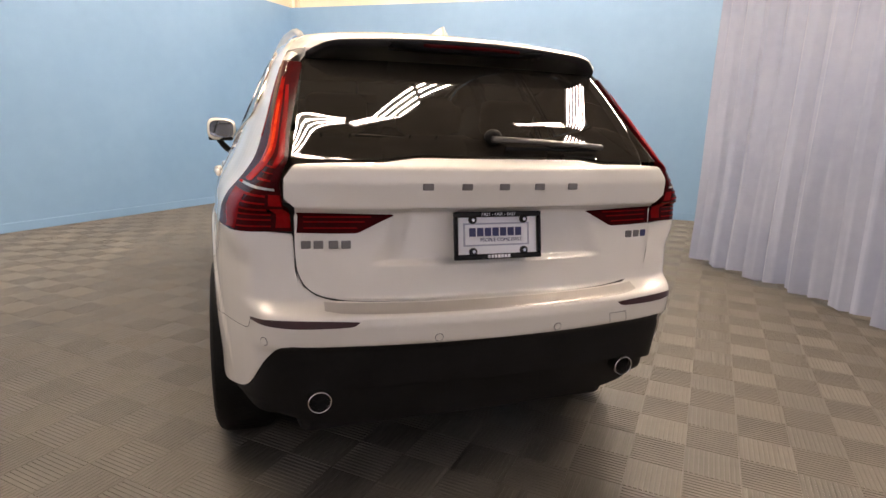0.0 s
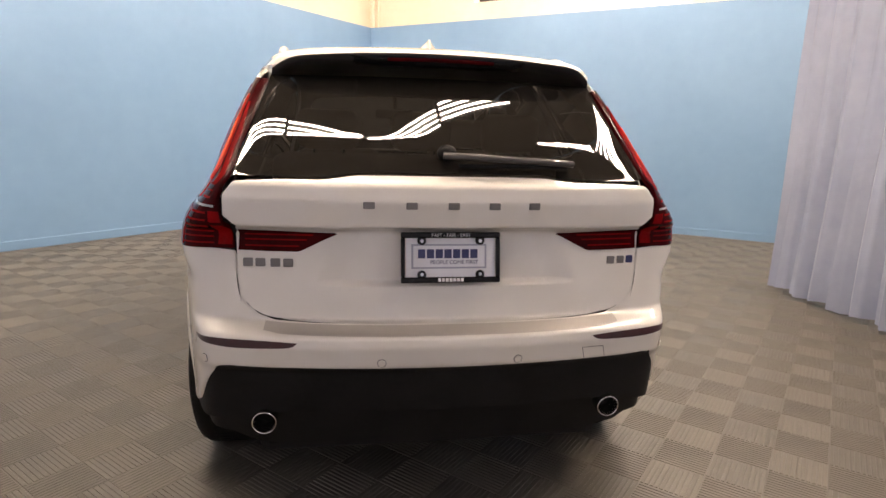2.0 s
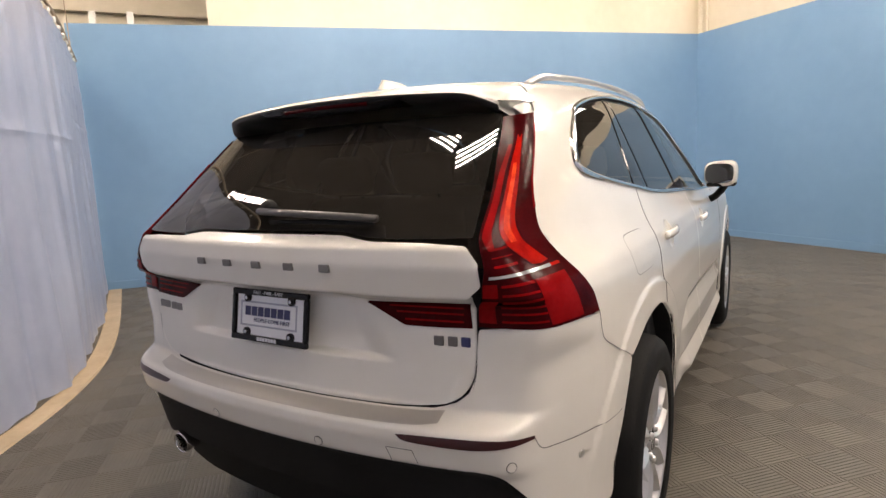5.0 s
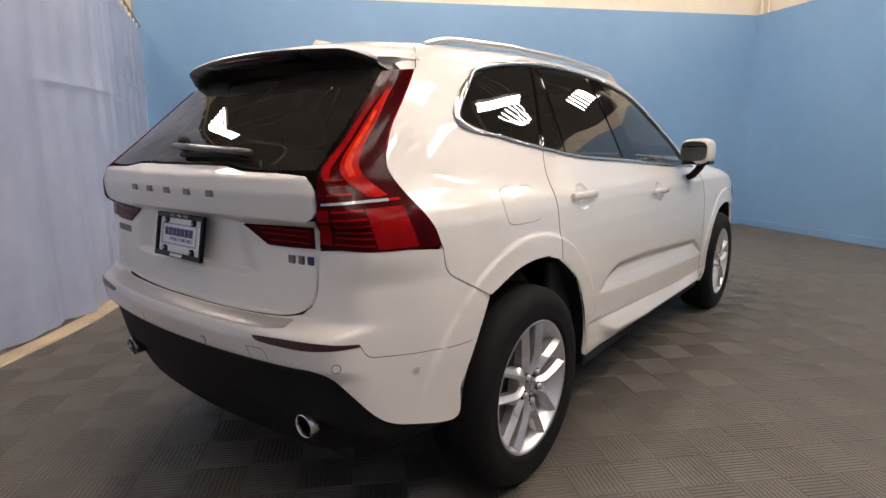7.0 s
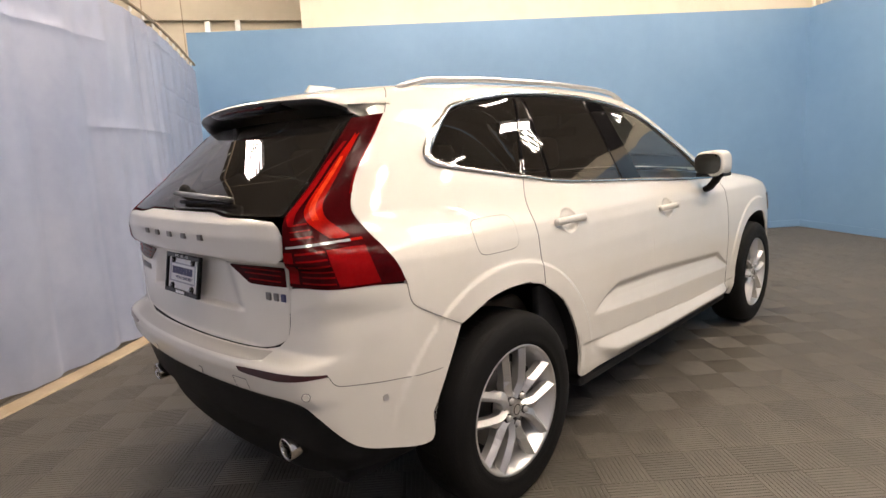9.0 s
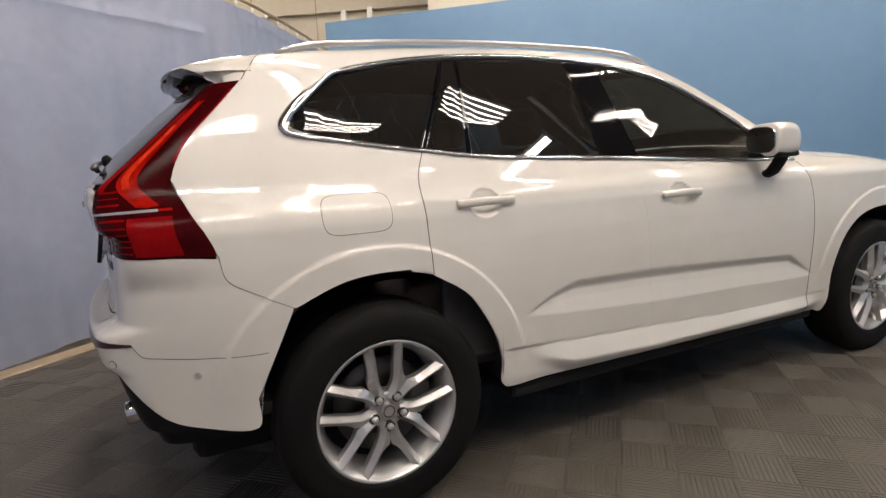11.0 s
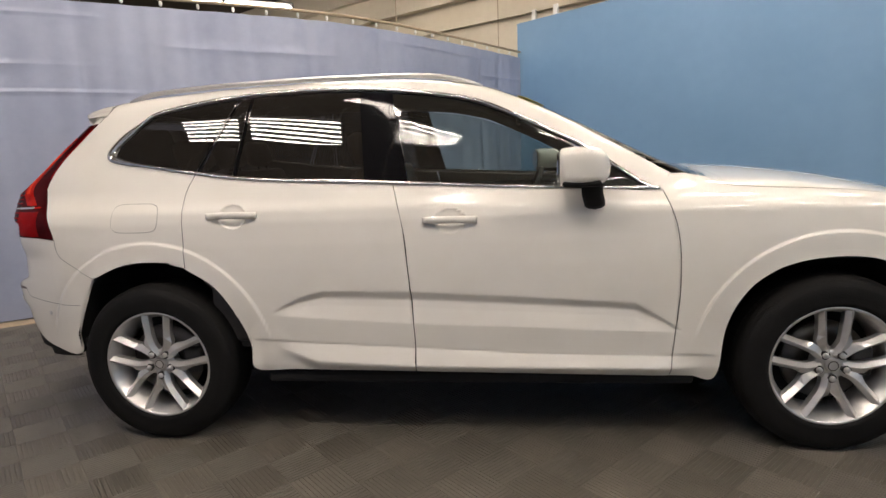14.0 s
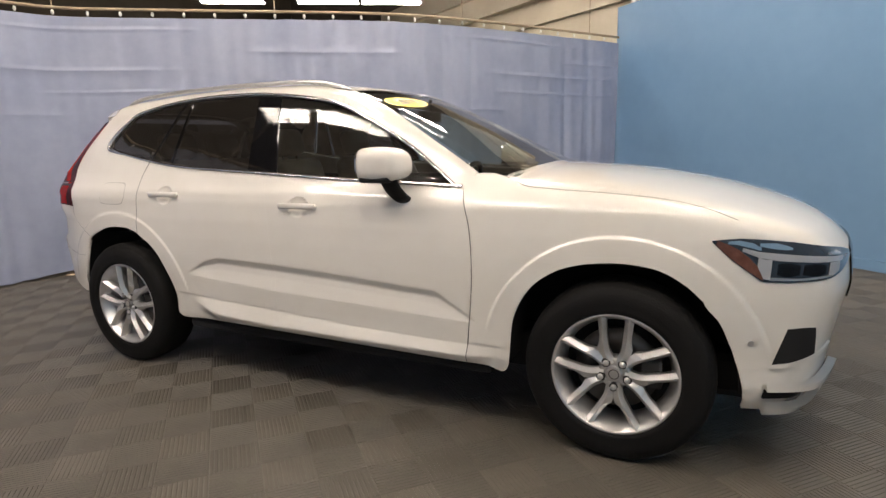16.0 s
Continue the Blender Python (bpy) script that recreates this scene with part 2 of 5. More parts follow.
def smooth_line(pts, step):
    """Points at even steps along a rounded line through pts."""
    p = np.array(pts, float)
    for _ in range(3):
        q = 0.75 * p[:-1] + 0.25 * p[1:]
        r = 0.25 * p[:-1] + 0.75 * p[1:]
        p = np.vstack([p[:1], np.stack([q, r], 1).reshape(-1, p.shape[1]), p[-1:]])
    d = np.r_[0, np.cumsum(np.linalg.norm(np.diff(p, axis=0), axis=1))]
    s = np.linspace(0, d[-1], max(2, int(d[-1] / step) + 1))
    return np.stack([np.interp(s, d, p[:, k]) for k in range(p.shape[1])], 1), s


def curtain(name, line, top, hem, seed, label, depth=0.05, wave=0.34, creases=()):
    """A hanging cloth in upright folds; creases: heights of the flat fold marks that the cloth keeps from its packing."""
    p, s = smooth_line(line, 0.03)
    t = np.gradient(p, axis=0)
    t /= np.linalg.norm(t, axis=1)[:, None]
    nrm = np.stack([-t[:, 1], t[:, 0]], 1)
    rng = np.random.RandomState(seed)
    ph = s / wave * 2 * math.pi + 1.6 * np.sin(s * 0.9 + rng.rand() * 6) + 0.8 * np.sin(s * 2.7 + rng.rand() * 6)
    fold = np.abs(np.sin(ph * 0.5)) ** 0.7 * 1.6 - 0.9 + 0.25 * np.sin(2.3 * ph + 1.0) + 0.5 * np.sin(s * 1.3 + seed)
    amp = depth * (0.65 + 0.5 * np.sin(s * 0.7 + rng.rand() * 6) ** 2)
    levels = [(z, 0.0) for z in np.linspace(hem, top, 34)]
    for zc in creases:
        levels = [l for l in levels if abs(l[0] - zc) > 0.03] + [(zc - 0.022, 0.0), (zc - 0.005, 0.9), (zc + 0.004, 1.0), (zc + 0.02, 0.0)]
    levels.sort()
    marks = {zc: np.clip(np.sin(s * rng.uniform(0.9, 1.7) + rng.rand() * 6) * 1.6 - 0.25 + 0.25 * np.sin(s * 9), 0, 1) for zc in creases}
    rows = len(levels)
    verts, faces = [], []
    for side in (0, 1):
        for i, (z0, ridge) in enumerate(levels):
            v = (z0 - hem) / (top - hem)
            z = z0 + (0.015 * np.sin(ph * 0.5 + 1) if i == 0 else 0)
            if 0 < i < rows - 1:
                z = z + 0.008 * np.sin(s * 1.9 + seed)
            a = amp * (1.25 - 0.75 * v) * fold + 0.02 * np.sin(s * 3.1 + 5 * v + seed) * (1 - v)
            if ridge:
                a = a + 0.0075 * ridge * marks[min(creases, key=lambda c: abs(c - z0))]
            q = p + nrm * (a + side * 0.004)[:, None]
            for k in range(len(s)):
                verts.append((q[k, 0], q[k, 1], z if np.isscalar(z) else z[k]))
    n = len(s)
    for side in (0, 1):
        o = side * rows * n
        for i in range(rows - 1):
            for k in range(n - 1):
                f = (o + i * n + k, o + i * n + k + 1, o + (i + 1) * n + k + 1, o + (i + 1) * n + k)
                faces.append(f if side else f[::-1])
    ob = link_mesh(name, verts, faces, CLOTH)
    return tagged(ob, label, "curtain")


BACK_LINE = [(-5.78, 2.78), (-3.6, 1.5), (-2.7, 0.78), (-2.0, -0.2), (-1.2, -1.3), (-0.6, -2.1), (0.9, -2.15), (2.2, -1.5)]
RIGHT_LINE = [(2.25, -1.35), (2.6, -0.6), (3.0, 0.4), (3.32, 1.2), (3.5, 2.0), (3.56, 3.1)]
curtain("curtain", BACK_LINE, 2.62, 0.03, 3, "long pale blue cloth curtain hung behind the car", depth=0.026, wave=0.5, creases=(2.5, 2.29, 2.1, 1.88, 1.66))
curtain("curtain", RIGHT_LINE, 2.95, 0.03, 8, "white-blue cloth curtain gathered in narrow folds", depth=0.06, wave=0.2)


# rod, rings and floor edge of the back curtain
def rod_along(line, z):
    p, s = smooth_line(line, 0.15)
    ob = new("curtain_rod")
    tagged(ob, "thin tan metal curtain rod with small white rings", "curtain rod")
    link_mesh("rod", *sweep([(x, y, z) for x, y in p], ring(0.016, 8)), EDGING, ob)
    p, s = smooth_line(line, 0.3)
    bm = bmesh.new()
    add_sphere(bm, 0.016, Matrix.Diagonal((1, 1, 1.6, 1)), 8, 6)
    me = bpy.data.meshes.new("ring")
    bm.to_mesh(me)
    bm.free()
    me.materials.append(WHITEMETAL)
    for x, y in p[1:-1]:
        r = new("ring", me)
        r.parent, r.location = ob, (x, y, z - 0.045)
    for k in range(2, len(p), 7):
        bm = bmesh.new()
        add_cyl(bm, 0.006, 0.006, HALL_H - z, pose(p[k][0], p[k][1], (HALL_H + z) / 2), 6)
        part("hanger", bm, EDGING, ob)


rod_along(BACK_LINE, 2.7)
rod_along(RIGHT_LINE, 3.0)
p, s = smooth_line(BACK_LINE[:6], 0.1)
tagged(link_mesh("floor_edging", *sweep([(x + 0.05, y + 0.06, 0.004) for x, y in p], [(-0.07, -0.004), (0.07, -0.004), (0.06, 0.006), (-0.06, 0.006)]), EDGING, None, False), "tan floor edging strip under the curtain", "floor edge", kind="structure")


# ---- lamps ----
def tube_lamp(x, y, z, turn, tubes, gap):
    """A hanging lamp with that many tubes, gap apart."""
    ob = new("ceiling_lamp")
    tagged(ob, f"hanging ceiling lamp with {'four' if tubes == 4 else 'six'} bright tubes", "ceiling lamp", "ceiling lamps")
    half = gap * (tubes - 1) / 2
    w = half + 0.03
    bm = bmesh.new()
    add_box(bm, -0.63, 0.63, -w, w, 0.05, 0.07)
    add_box(bm, -0.63, -0.605, -w, w, -0.01, 0.05)
    add_box(bm, 0.605, 0.63, -w, w, -0.01, 0.05)
    part("housing", bm, LOUVRE, ob)
    for q in (-0.5, 0.5):
        bm = bmesh.new()
        add_cyl(bm, 0.006, 0.006, HALL_H - z - 0.07, pose(q, 0, (HALL_H - z + 0.07) / 2), 6)
        part("hanger", bm, WHITEMETAL, ob)
    for k in range(tubes):
        bm = bmesh.new()
        add_cyl(bm, 0.0105, 0.0105, 1.18, pose(0, gap * k - half, 0.0, 0, 90, 0), 8)
        part("tube", bm, TUBE, ob)
    ob.matrix_basis = pose(x, y, z, 0, 0, turn)
    return ob


LAMP_Z = 5.2
# NARROW's last five are unseen fill lamps, added to light bonnet and floor
NARROW = ((-3.55, 1.95, -25), (-2.37, 1.42, -23), (-1.22, 0.95, -20), (-0.04, 0.8, 22), (1.1, 1.27, 19), (2.75, 1.0, 20), (0.6, 5.0, -30), (-1.6, 4.4, 48), (-0.4, 6.7, -30), (2.1, 5.6, -30), (-2.9, 5.4, 48), (4.8, 5.4, -30), (5.4, 3.0, -30))
WIDE = ((3.3, -1.55, 80), (3.5, -0.15, 80), (3.75, 1.75, 75), (3.4, 4.0, 72), (3.75, 7.9, 70), (2.7, 10.9, 80), (-6.2, 0.9, -37), (-5.15, 0.1, -37))
for (x, y, turn), *rest, tubes, gap in ((NARROW[0], *NARROW[1:], 4, 0.055), (WIDE[0], *WIDE[1:], 6, 0.08)):
    first_lamp = tube_lamp(x, y, LAMP_Z, turn, tubes, gap)
    for x, y, turn in rest:
        copy_thing(first_lamp, pose(x, y, LAMP_Z, 0, 0, turn))
low_lamp = tube_lamp(-7.6, -2.0, 4.1, 123, 4, 0.055)  # hung on shorter rods outside the booth and by the wall
copy_thing(low_lamp, pose(-6.9, -3.05, 4.1, 0, 0, 123))
copy_thing(low_lamp, pose(-5.9, -4.6, 4.1, 0, 0, 123))
copy_thing(low_lamp, pose(3.15, 6.3, 4.75, 0, 0, 104))

# ---- car surface ----
# x to the car's right, y ahead from the rear bumper, z up
def crv(v, ks, vs):
    return np.interp(v, ks, vs)


def sm(a, b, v):
    t = np.clip((v - a) / (b - a), 0, 1)
    return t * t * (3 - 2 * t)


def soft_crv(v, ks, vs, w=0.03):
    return (crv(v - w, ks, vs) + 2 * crv(v - w / 2, ks, vs) + 2 * crv(v, ks, vs) + 2 * crv(v + w / 2, ks, vs) + crv(v + w, ks, vs)) / 8


HUB_R, HUB_F, HUB_Z = 0.95, 3.82, 0.365


def side_w(y, z):
    sec = soft_crv(z, [0.2, 0.3, 0.36, 0.42, 0.46, 0.55, 0.7, 0.8, 0.9, 1.0, 1.05, 1.09, 1.3, 1.5, 1.62], [0.79, 0.85, 0.866, 0.868, 0.868, 0.87, 0.873, 0.872, 0.867, 0.856, 0.843, 0.822, 0.73, 0.635, 0.57], 0.012)
    plan = soft_crv(y, [-0.2, 0.1, 0.3, 0.5, 0.8, 1.2, 3.0, 3.9, 4.15, 4.4, 4.7], [-0.22, -0.132, -0.078, -0.038, -0.01, 0, 0, 0.0, -0.02, -0.08, -0.2], 0.1)
    green = sm(1.0, 1.15, z) * (soft_crv(y, [0.3, 0.7, 1.3], [-0.03, -0.02, 0], 0.1) + soft_crv(y, [2.2, 3.2], [0, -0.05], 0.1))
    w = sec + plan + green - soft_crv(y, [0.05, 0.28, 0.5], [0.06, 0.032, 0], 0.08) * sm(0.95, 0.84, z)
    # sculpted lower doors: an undercut line above, an upward-facing band below it
    zt = crv(y, [1.5, 1.63, 1.74, 2.12, 2.56, 3.05, 3.24], [0.6, 0.668, 0.699, 0.691, 0.666, 0.634, 0.515])
    zb = crv(y, [1.5, 2.13, 2.57, 3.24], [0.594, 0.553, 0.537, 0.508])
    d = 0.0145 * np.clip((zt - zb) / 0.1, 0, 1) * sm(1.48, 1.6, y) * sm(3.27, 3.2, y)
    u = (z - zb) / np.maximum(zt - zb, 0.004)
    dip = np.where(u > 0.72, sm(1.06, 0.72, u), np.clip(u / 0.72, 0, 1))
    w = w - d * np.where((u > 0) & (u < 1.06), dip, 0) + 0.3 * d * np.where(u < 0, np.clip(1 + u * 0.6, 0, 1), np.clip(1 - 2 * u, 0, 1))
    # sill wing
    zs = crv(y, [1.4, 2.14, 2.57, 3.35], [0.489, 0.455, 0.432, 0.416])
    zw = crv(y, [1.52, 1.71, 2.14, 3.17], [0.45, 0.392, 0.371, 0.36])
    e = 0.03 * sm(1.5, 1.72, y) * sm(3.35, 3.1, y)
    v = np.clip((zs - z) / np.maximum(zs - zw, 0.01), 0, 1)
    w = w + -0.005 * sm(0, 0.01, zs - z) * sm(1.4, 1.45, y) * sm(3.4, 3.3, y) + np.where(z < zs, e * v - 0.9 * e * sm(0, 0.06, zw - z), 0)
    # raised wheel-arch lips
    for hy, lip in ((HUB_R, 0.558), (HUB_F, 0.547)):
        r = np.hypot(y - hy, z - HUB_Z)
        w = w + 0.0075 * (1 - sm(lip - 0.008, lip + 0.008, r)) * sm(0.44, 0.62, z)
    # cups behind the door handles
    for hy, hz in ((1.36, 1.028), (2.305, 0.987)):
        w = w - 0.016 * np.clip(1 - ((y - hy) / 0.062) ** 2 - ((z - hz) / 0.05) ** 2, 0, 1) ** 0.7
    return w


def rear_y(x, z):
    r = soft_crv(z, [0.2, 0.3, 0.45, 0.55, 0.6, 0.63, 0.69, 0.72, 0.733, 0.746, 0.752, 0.8, 0.9, 1.0, 1.012, 1.024, 1.1, 1.145, 1.165, 1.5, 1.7], [0.24, 0.19, 0.14, 0.115, 0.105, 0.075, 0.065, 0.069, 0.088, 0.128, 0.137, 0.14, 0.145, 0.15, 0.148, 0.118, 0.104, 0.112, 0.14, 0.53, 0.72], 0.008)
    wide = 0.37 - 0.45 * (z - 0.85)
    r = r + 0.02 * sm(0.85, 0.868, z) * sm(1.03, 1.015, z) * (1 - sm(wide - 0.06, wide + 0.04, x))
    return r + 0.15 * x * x + 0.12 * (x * x - 0.3) * sm(1.13, 1.28, z)


def front_y(x, z):
    r = soft_crv(z, [0.2, 0.3, 0.36, 0.5, 0.7, 0.85, 0.95, 1.0, 1.2], [4.51, 4.57, 4.63, 4.65, 4.685, 4.675, 4.61, 4.51, 4.0], 0.02)
    return r - 0.28 * x * x


def top_z(x, y):
    t = soft_crv(y, [0.2, 0.4, 0.8, 1.2, 1.7, 2.1, 2.3, 2.45, 2.65, 2.9, 3.15, 3.35, 3.45, 3.7, 3.95, 4.2, 4.4, 4.55, 4.7], [1.54, 1.565, 1.6, 1.625, 1.638, 1.628, 1.61, 1.582, 1.505, 1.385, 1.255, 1.165, 1.16, 1.145, 1.115, 1.065, 1.012, 0.958, 0.87], 0.08)
    return t - 0.09 * x * x


def hull(x, y, z, k=0.027):
    f = np.stack([x - side_w(y, z), rear_y(x, z) - y, y - front_y(x, z), (z - top_z(x, y)) * 0.9])
    m = f.max(0)
    return m + k * np.log(np.exp((f - m) / k).sum(0))


def cast(px, py, pz, dx, dy, dz, far):
    """The outermost place on the hull along rays from inside."""
    at = lambda d: hull(np.abs(px + dx * d), py + dy * d, pz + dz * d)
    lo, hi = np.zeros_like(px), np.full_like(px, far)
    fl, fh = at(lo), at(hi)
    d = hi
    for k in range(11):
        d = np.where(k % 3 == 2, (lo + hi) / 2, hi - fh * (hi - lo) / np.where(np.abs(fh - fl) < 1e-12, 1.0, fh - fl))
        d = np.clip(d, lo, hi)
        f = at(d)
        inside = f < 0
        fh, fl = np.where(inside, np.where(fl < 0, fh * 0.5, fh), f), np.where(inside, f, np.where(fh > 0, fl * 0.5, fl))
        lo, hi = np.where(inside, d, lo), np.where(inside, hi, d)
    return px + dx * d, py + dy * d, pz + dz * d


YC, YF = 0.9, 3.6


def wrap(s, z):
    """A place on the hull's right flank: s is y along the side, and turns round the rear (s = -0.1) and the nose (s = 4.6)."""
    s, z = np.asarray(s, float), np.asarray(z, float)
    a = np.where(s < YC, s - YC, np.where(s > YF, s - YF, 0)) * math.pi / 2
    return np.stack(cast(np.zeros_like(s), np.clip(s, YC, YF), z, np.cos(a), np.sin(a), np.zeros_like(s), 1.6), -1)


def onto(x, y):
    """A place on the hull's top."""
    x, y = np.asarray(x, float), np.asarray(y, float)
    o = np.zeros_like(x)
    return np.stack(cast(x, y, o + 0.75, o, o, o + 1, 1.2), -1)


def s_of(x, y):
    if y < YC:
        return YC - math.atan2(YC - y, x) * 2 / math.pi
    return YF + math.atan2(y - YF, x) * 2 / math.pi if y > YF else y


@functools.lru_cache(None)
def Y(y, z):
    """(s, z) of the place on the side at y, z."""
    x = cast(np.array([0.0]), np.array([y]), np.array([z]), np.array([1.0]), np.array([0.0]), np.array([0.0]), 1.2)[0][0]
    return (s_of(float(x), y), z)


@functools.lru_cache(None)
def X(x, z):
    """(s, z) of the place on the rear at x, z."""
    y = cast(np.array([x]), np.array([1.0]), np.array([z]), np.array([0.0]), np.array([-1.0]), np.array([0.0]), 1.2)[1][0]
    return (s_of(x, float(y)), z)


@functools.lru_cache(None)
def T(x, y):
    """(s, z) of the place on the top at x, y."""
    return (s_of(x, y), float(onto(np.array([x]), np.array([y]))[0, 2]))


def cat(p, n, straight=False, a=0.0, b=1.0):
    """n places between shares a and b of a smooth line through p (along its first axis)."""
    p = np.asarray(p, float)
    k = len(p)
    u = np.linspace(a, b, n) * (k - 1)
    i = np.clip(u.astype(int), 0, k - 2)
    t = (u - i).reshape(-1, *([1] * (p.ndim - 1)))
    if straight or k == 2:
        return p[i] * (1 - t) + p[i + 1] * t
    q = np.concatenate([[2 * p[0] - p[1]], p, [2 * p[-1] - p[-2]]])
    p0, p1, p2, p3 = q[i], q[i + 1], q[i + 2], q[i + 3]
    return 0.5 * (2 * p1 + (p2 - p0) * t + (2 * p0 - 5 * p1 + 4 * p2 - p3) * t * t + (3 * p1 - p0 - 3 * p2 + p3) * t ** 3)


def hull_normals(P):
    e, g = 0.003, []
    A = np.abs(P[:, 0])
    for k in range(3):
        d = [0, 0, 0]
        d[k] = e
        g.append(hull(A + d[0], P[:, 1] + d[1], P[:, 2] + d[2]) - hull(A - d[0], P[:, 1] - d[1], P[:, 2] - d[2]))
    n = np.stack(g, 1)
    n[:, 0] *= np.where(P[:, 0] < 0, -1, 1)
    return n / np.maximum(np.linalg.norm(n, axis=1), 1e-9)[:, None]


def sheet(name, P, N, mat, parent, skirt, label="", flip=False):
    """A skin of nu x nv places with its edge turned inwards."""
    nu, nv = P.shape[:2]
    verts, nrm = list(P.reshape(-1, 3)), list(N.reshape(-1, 3))
    faces = [(i * nv + j, (i + 1) * nv + j, (i + 1) * nv + j + 1, i * nv + j + 1) for i in range(nu - 1) for j in range(nv - 1)]
    loop = [i * nv for i in range(nu)] + [(nu - 1) * nv + j for j in range(1, nv)] + [i * nv + nv - 1 for i in range(nu - 2, -1, -1)] + [j for j in range(nv - 2, 0, -1)]
    if skirt:
        o = len(verts)
        for v in loop:
            verts.append(verts[v]), nrm.append(nrm[v])
            verts.append(verts[v] - nrm[v] * skirt), nrm.append(nrm[v])
        m = len(loop)
        for k in range(m):
            l = (k + 1) % m
            faces.append((o + 2 * l, o + 2 * k, o + 2 * k + 1, o + 2 * l + 1))
    if flip:
        faces = [f[::-1] for f in faces]
    ob = link_mesh(name, verts, faces, mat, parent, True, label)
    ob.data.normals_split_custom_set_from_vertices([tuple(n) for n in nrm])
    return ob


def domain(rungs, nu, nv, straight, inset):
    r = np.array(rungs, float)
    lu = np.linalg.norm(np.diff(r.mean(1), axis=0), axis=1).sum()
    lv = np.linalg.norm(np.diff(r, axis=1), axis=2).sum(1).mean()
    eu, ev = min(inset / lu, 0.2), min(inset / lv, 0.2)
    g = cat(r.transpose(1, 0, 2), nv, straight, ev, 1 - ev).transpose(1, 0, 2)
    return cat(g, nu, straight, eu, 1 - eu)


def skin(name, rungs, mat, parent, nu=40, nv=24, proj=wrap, lift=0.0, inset=0.0022, skirt=0.014, sides=(1, -1), straight=False, label=""):
    """A panel on the hull, one for each side. Rungs: rows of (s, z), or (x, y) on top."""
    g = domain(rungs, nu, nv, straight, inset)
    P = proj(g[..., 0].ravel(), g[..., 1].ravel())
    N = hull_normals(P)
    P = (P + N * lift).reshape(nu, nv, 3)
    N = N.reshape(nu, nv, 3)
    out = []
    for q in sides:
        k = np.array((q, 1, 1))
        c = np.cross(P[-1, nv // 2] - P[0, nv // 2], P[nu // 2, -1] - P[nu // 2, 0])
        flip = (c @ N[nu // 2, nv // 2] < 0) != (q < 0)
        out.append(sheet(name, P * k, N * k, mat, parent if not isinstance(parent, dict) else parent[q], skirt, label, flip))
    return out


def skin_full(name, rungs, mat, parent, nu=40, nv=24, proj=wrap, lift=0.0, inset=0.0022, skirt=0.014, straight=False, label=""):
    """A panel over both halves; the first rung lies on the middle line."""
    r = np.array(rungs, float)
    g = domain(r, nu, nv, straight, inset)
    if proj is wrap:
        g[0, :, 0] = -0.1 if g[0, 0, 0] < 1 else 4.6
    else:
        g[0, :, 0] = 0
    P = proj(g[..., 0].ravel(), g[..., 1].ravel())
    P = P.reshape(nu, nv, 3)
    P = np.concatenate([P[:0:-1] * (-1, 1, 1), P])
    N = hull_normals(P.reshape(-1, 3)).reshape(P.shape)
    P = P + N * lift
    c = np.cross(P[-1, nv // 2] - P[0, nv // 2], P[nu, -1] - P[nu, 0])
    return sheet(name, P, N, mat, parent, skirt, label, c @ N[nu, nv // 2] < 0)


def trim(name, line, mat, parent, r=0.006, flat=1.0, lift=0.002, sides=(1, -1), n=120, straight=False, label="", taper=0.0):
    """A thin strip carried along a line of (s, z) on the hull."""
    g = cat(np.array(line, float), n, straight)
    P = wrap(g[:, 0], g[:, 1])
    N = hull_normals(P)
    t = np.gradient(P, axis=0)
    t /= np.linalg.norm(t, axis=1)[:, None]
    B = np.cross(N, t)
    m = 6
    for q in sides:
        k = np.array((q, 1, 1))
        verts, faces = [], []
        for i in range(n):
            for j in range(m):
                a = 2 * math.pi * j / m + math.pi / 6
                e = r * (1 - taper * (1 - math.sin(math.pi * i / (n - 1))))
                verts.append((P[i] + N[i] * (lift + e * 0.55 * math.sin(a)) + B[i] * e * flat * math.cos(a)) * k)
        for i in range(n - 1):
            for j in range(m):
                l = (j + 1) % m
                f = (i * m + j, i * m + l, (i + 1) * m + l, (i + 1) * m + j)
                faces.append(f if q > 0 else f[::-1])
        faces += [tuple(range(m)), tuple((n - 1) * m + j for j in range(m))]
        link_mesh(name, verts, faces, mat, parent if not isinstance(parent, dict) else parent[q], True, label)


# ---- car materials ----
def glass_mat(name, tint, gloss=0.88, rough=0.0):
    m = bpy.data.materials.new(name)
    m.use_nodes = True
    t = m.node_tree
    t.nodes.clear()
    out, mixer, clear, shine, fr = (t.nodes.new(k) for k in ("ShaderNodeOutputMaterial", "ShaderNodeMixShader", "ShaderNodeBsdfTransparent", "ShaderNodeBsdfGlossy", "ShaderNodeFresnel"))
    clear.inputs["Color"].default_value = (*tint, 1)
    shine.inputs["Color"].default_value = (gloss, gloss, gloss, 1)
    shine.inputs["Roughness"].default_value = rough
    fr.inputs["IOR"].default_value = 1.5
    t.links.new(fr.outputs[0], mixer.inputs[0])
    t.links.new(clear.outputs[0], mixer.inputs[1])
    t.links.new(shine.outputs[0], mixer.inputs[2])
    # small diffuse share painted into the glass as veiling haze, lifting its blacks
    haze_mix, haze = t.nodes.new("ShaderNodeMixShader"), t.nodes.new("ShaderNodeBsdfDiffuse")
    haze.inputs["Color"].default_value = (0.6, 0.54, 0.48, 1)
    haze_mix.inputs[0].default_value = 0.022
    t.links.new(mixer.outputs[0], haze_mix.inputs[1])
    t.links.new(haze.outputs[0], haze_mix.inputs[2])
    t.links.new(haze_mix.outputs[0], out.inputs["Surface"])
    return m


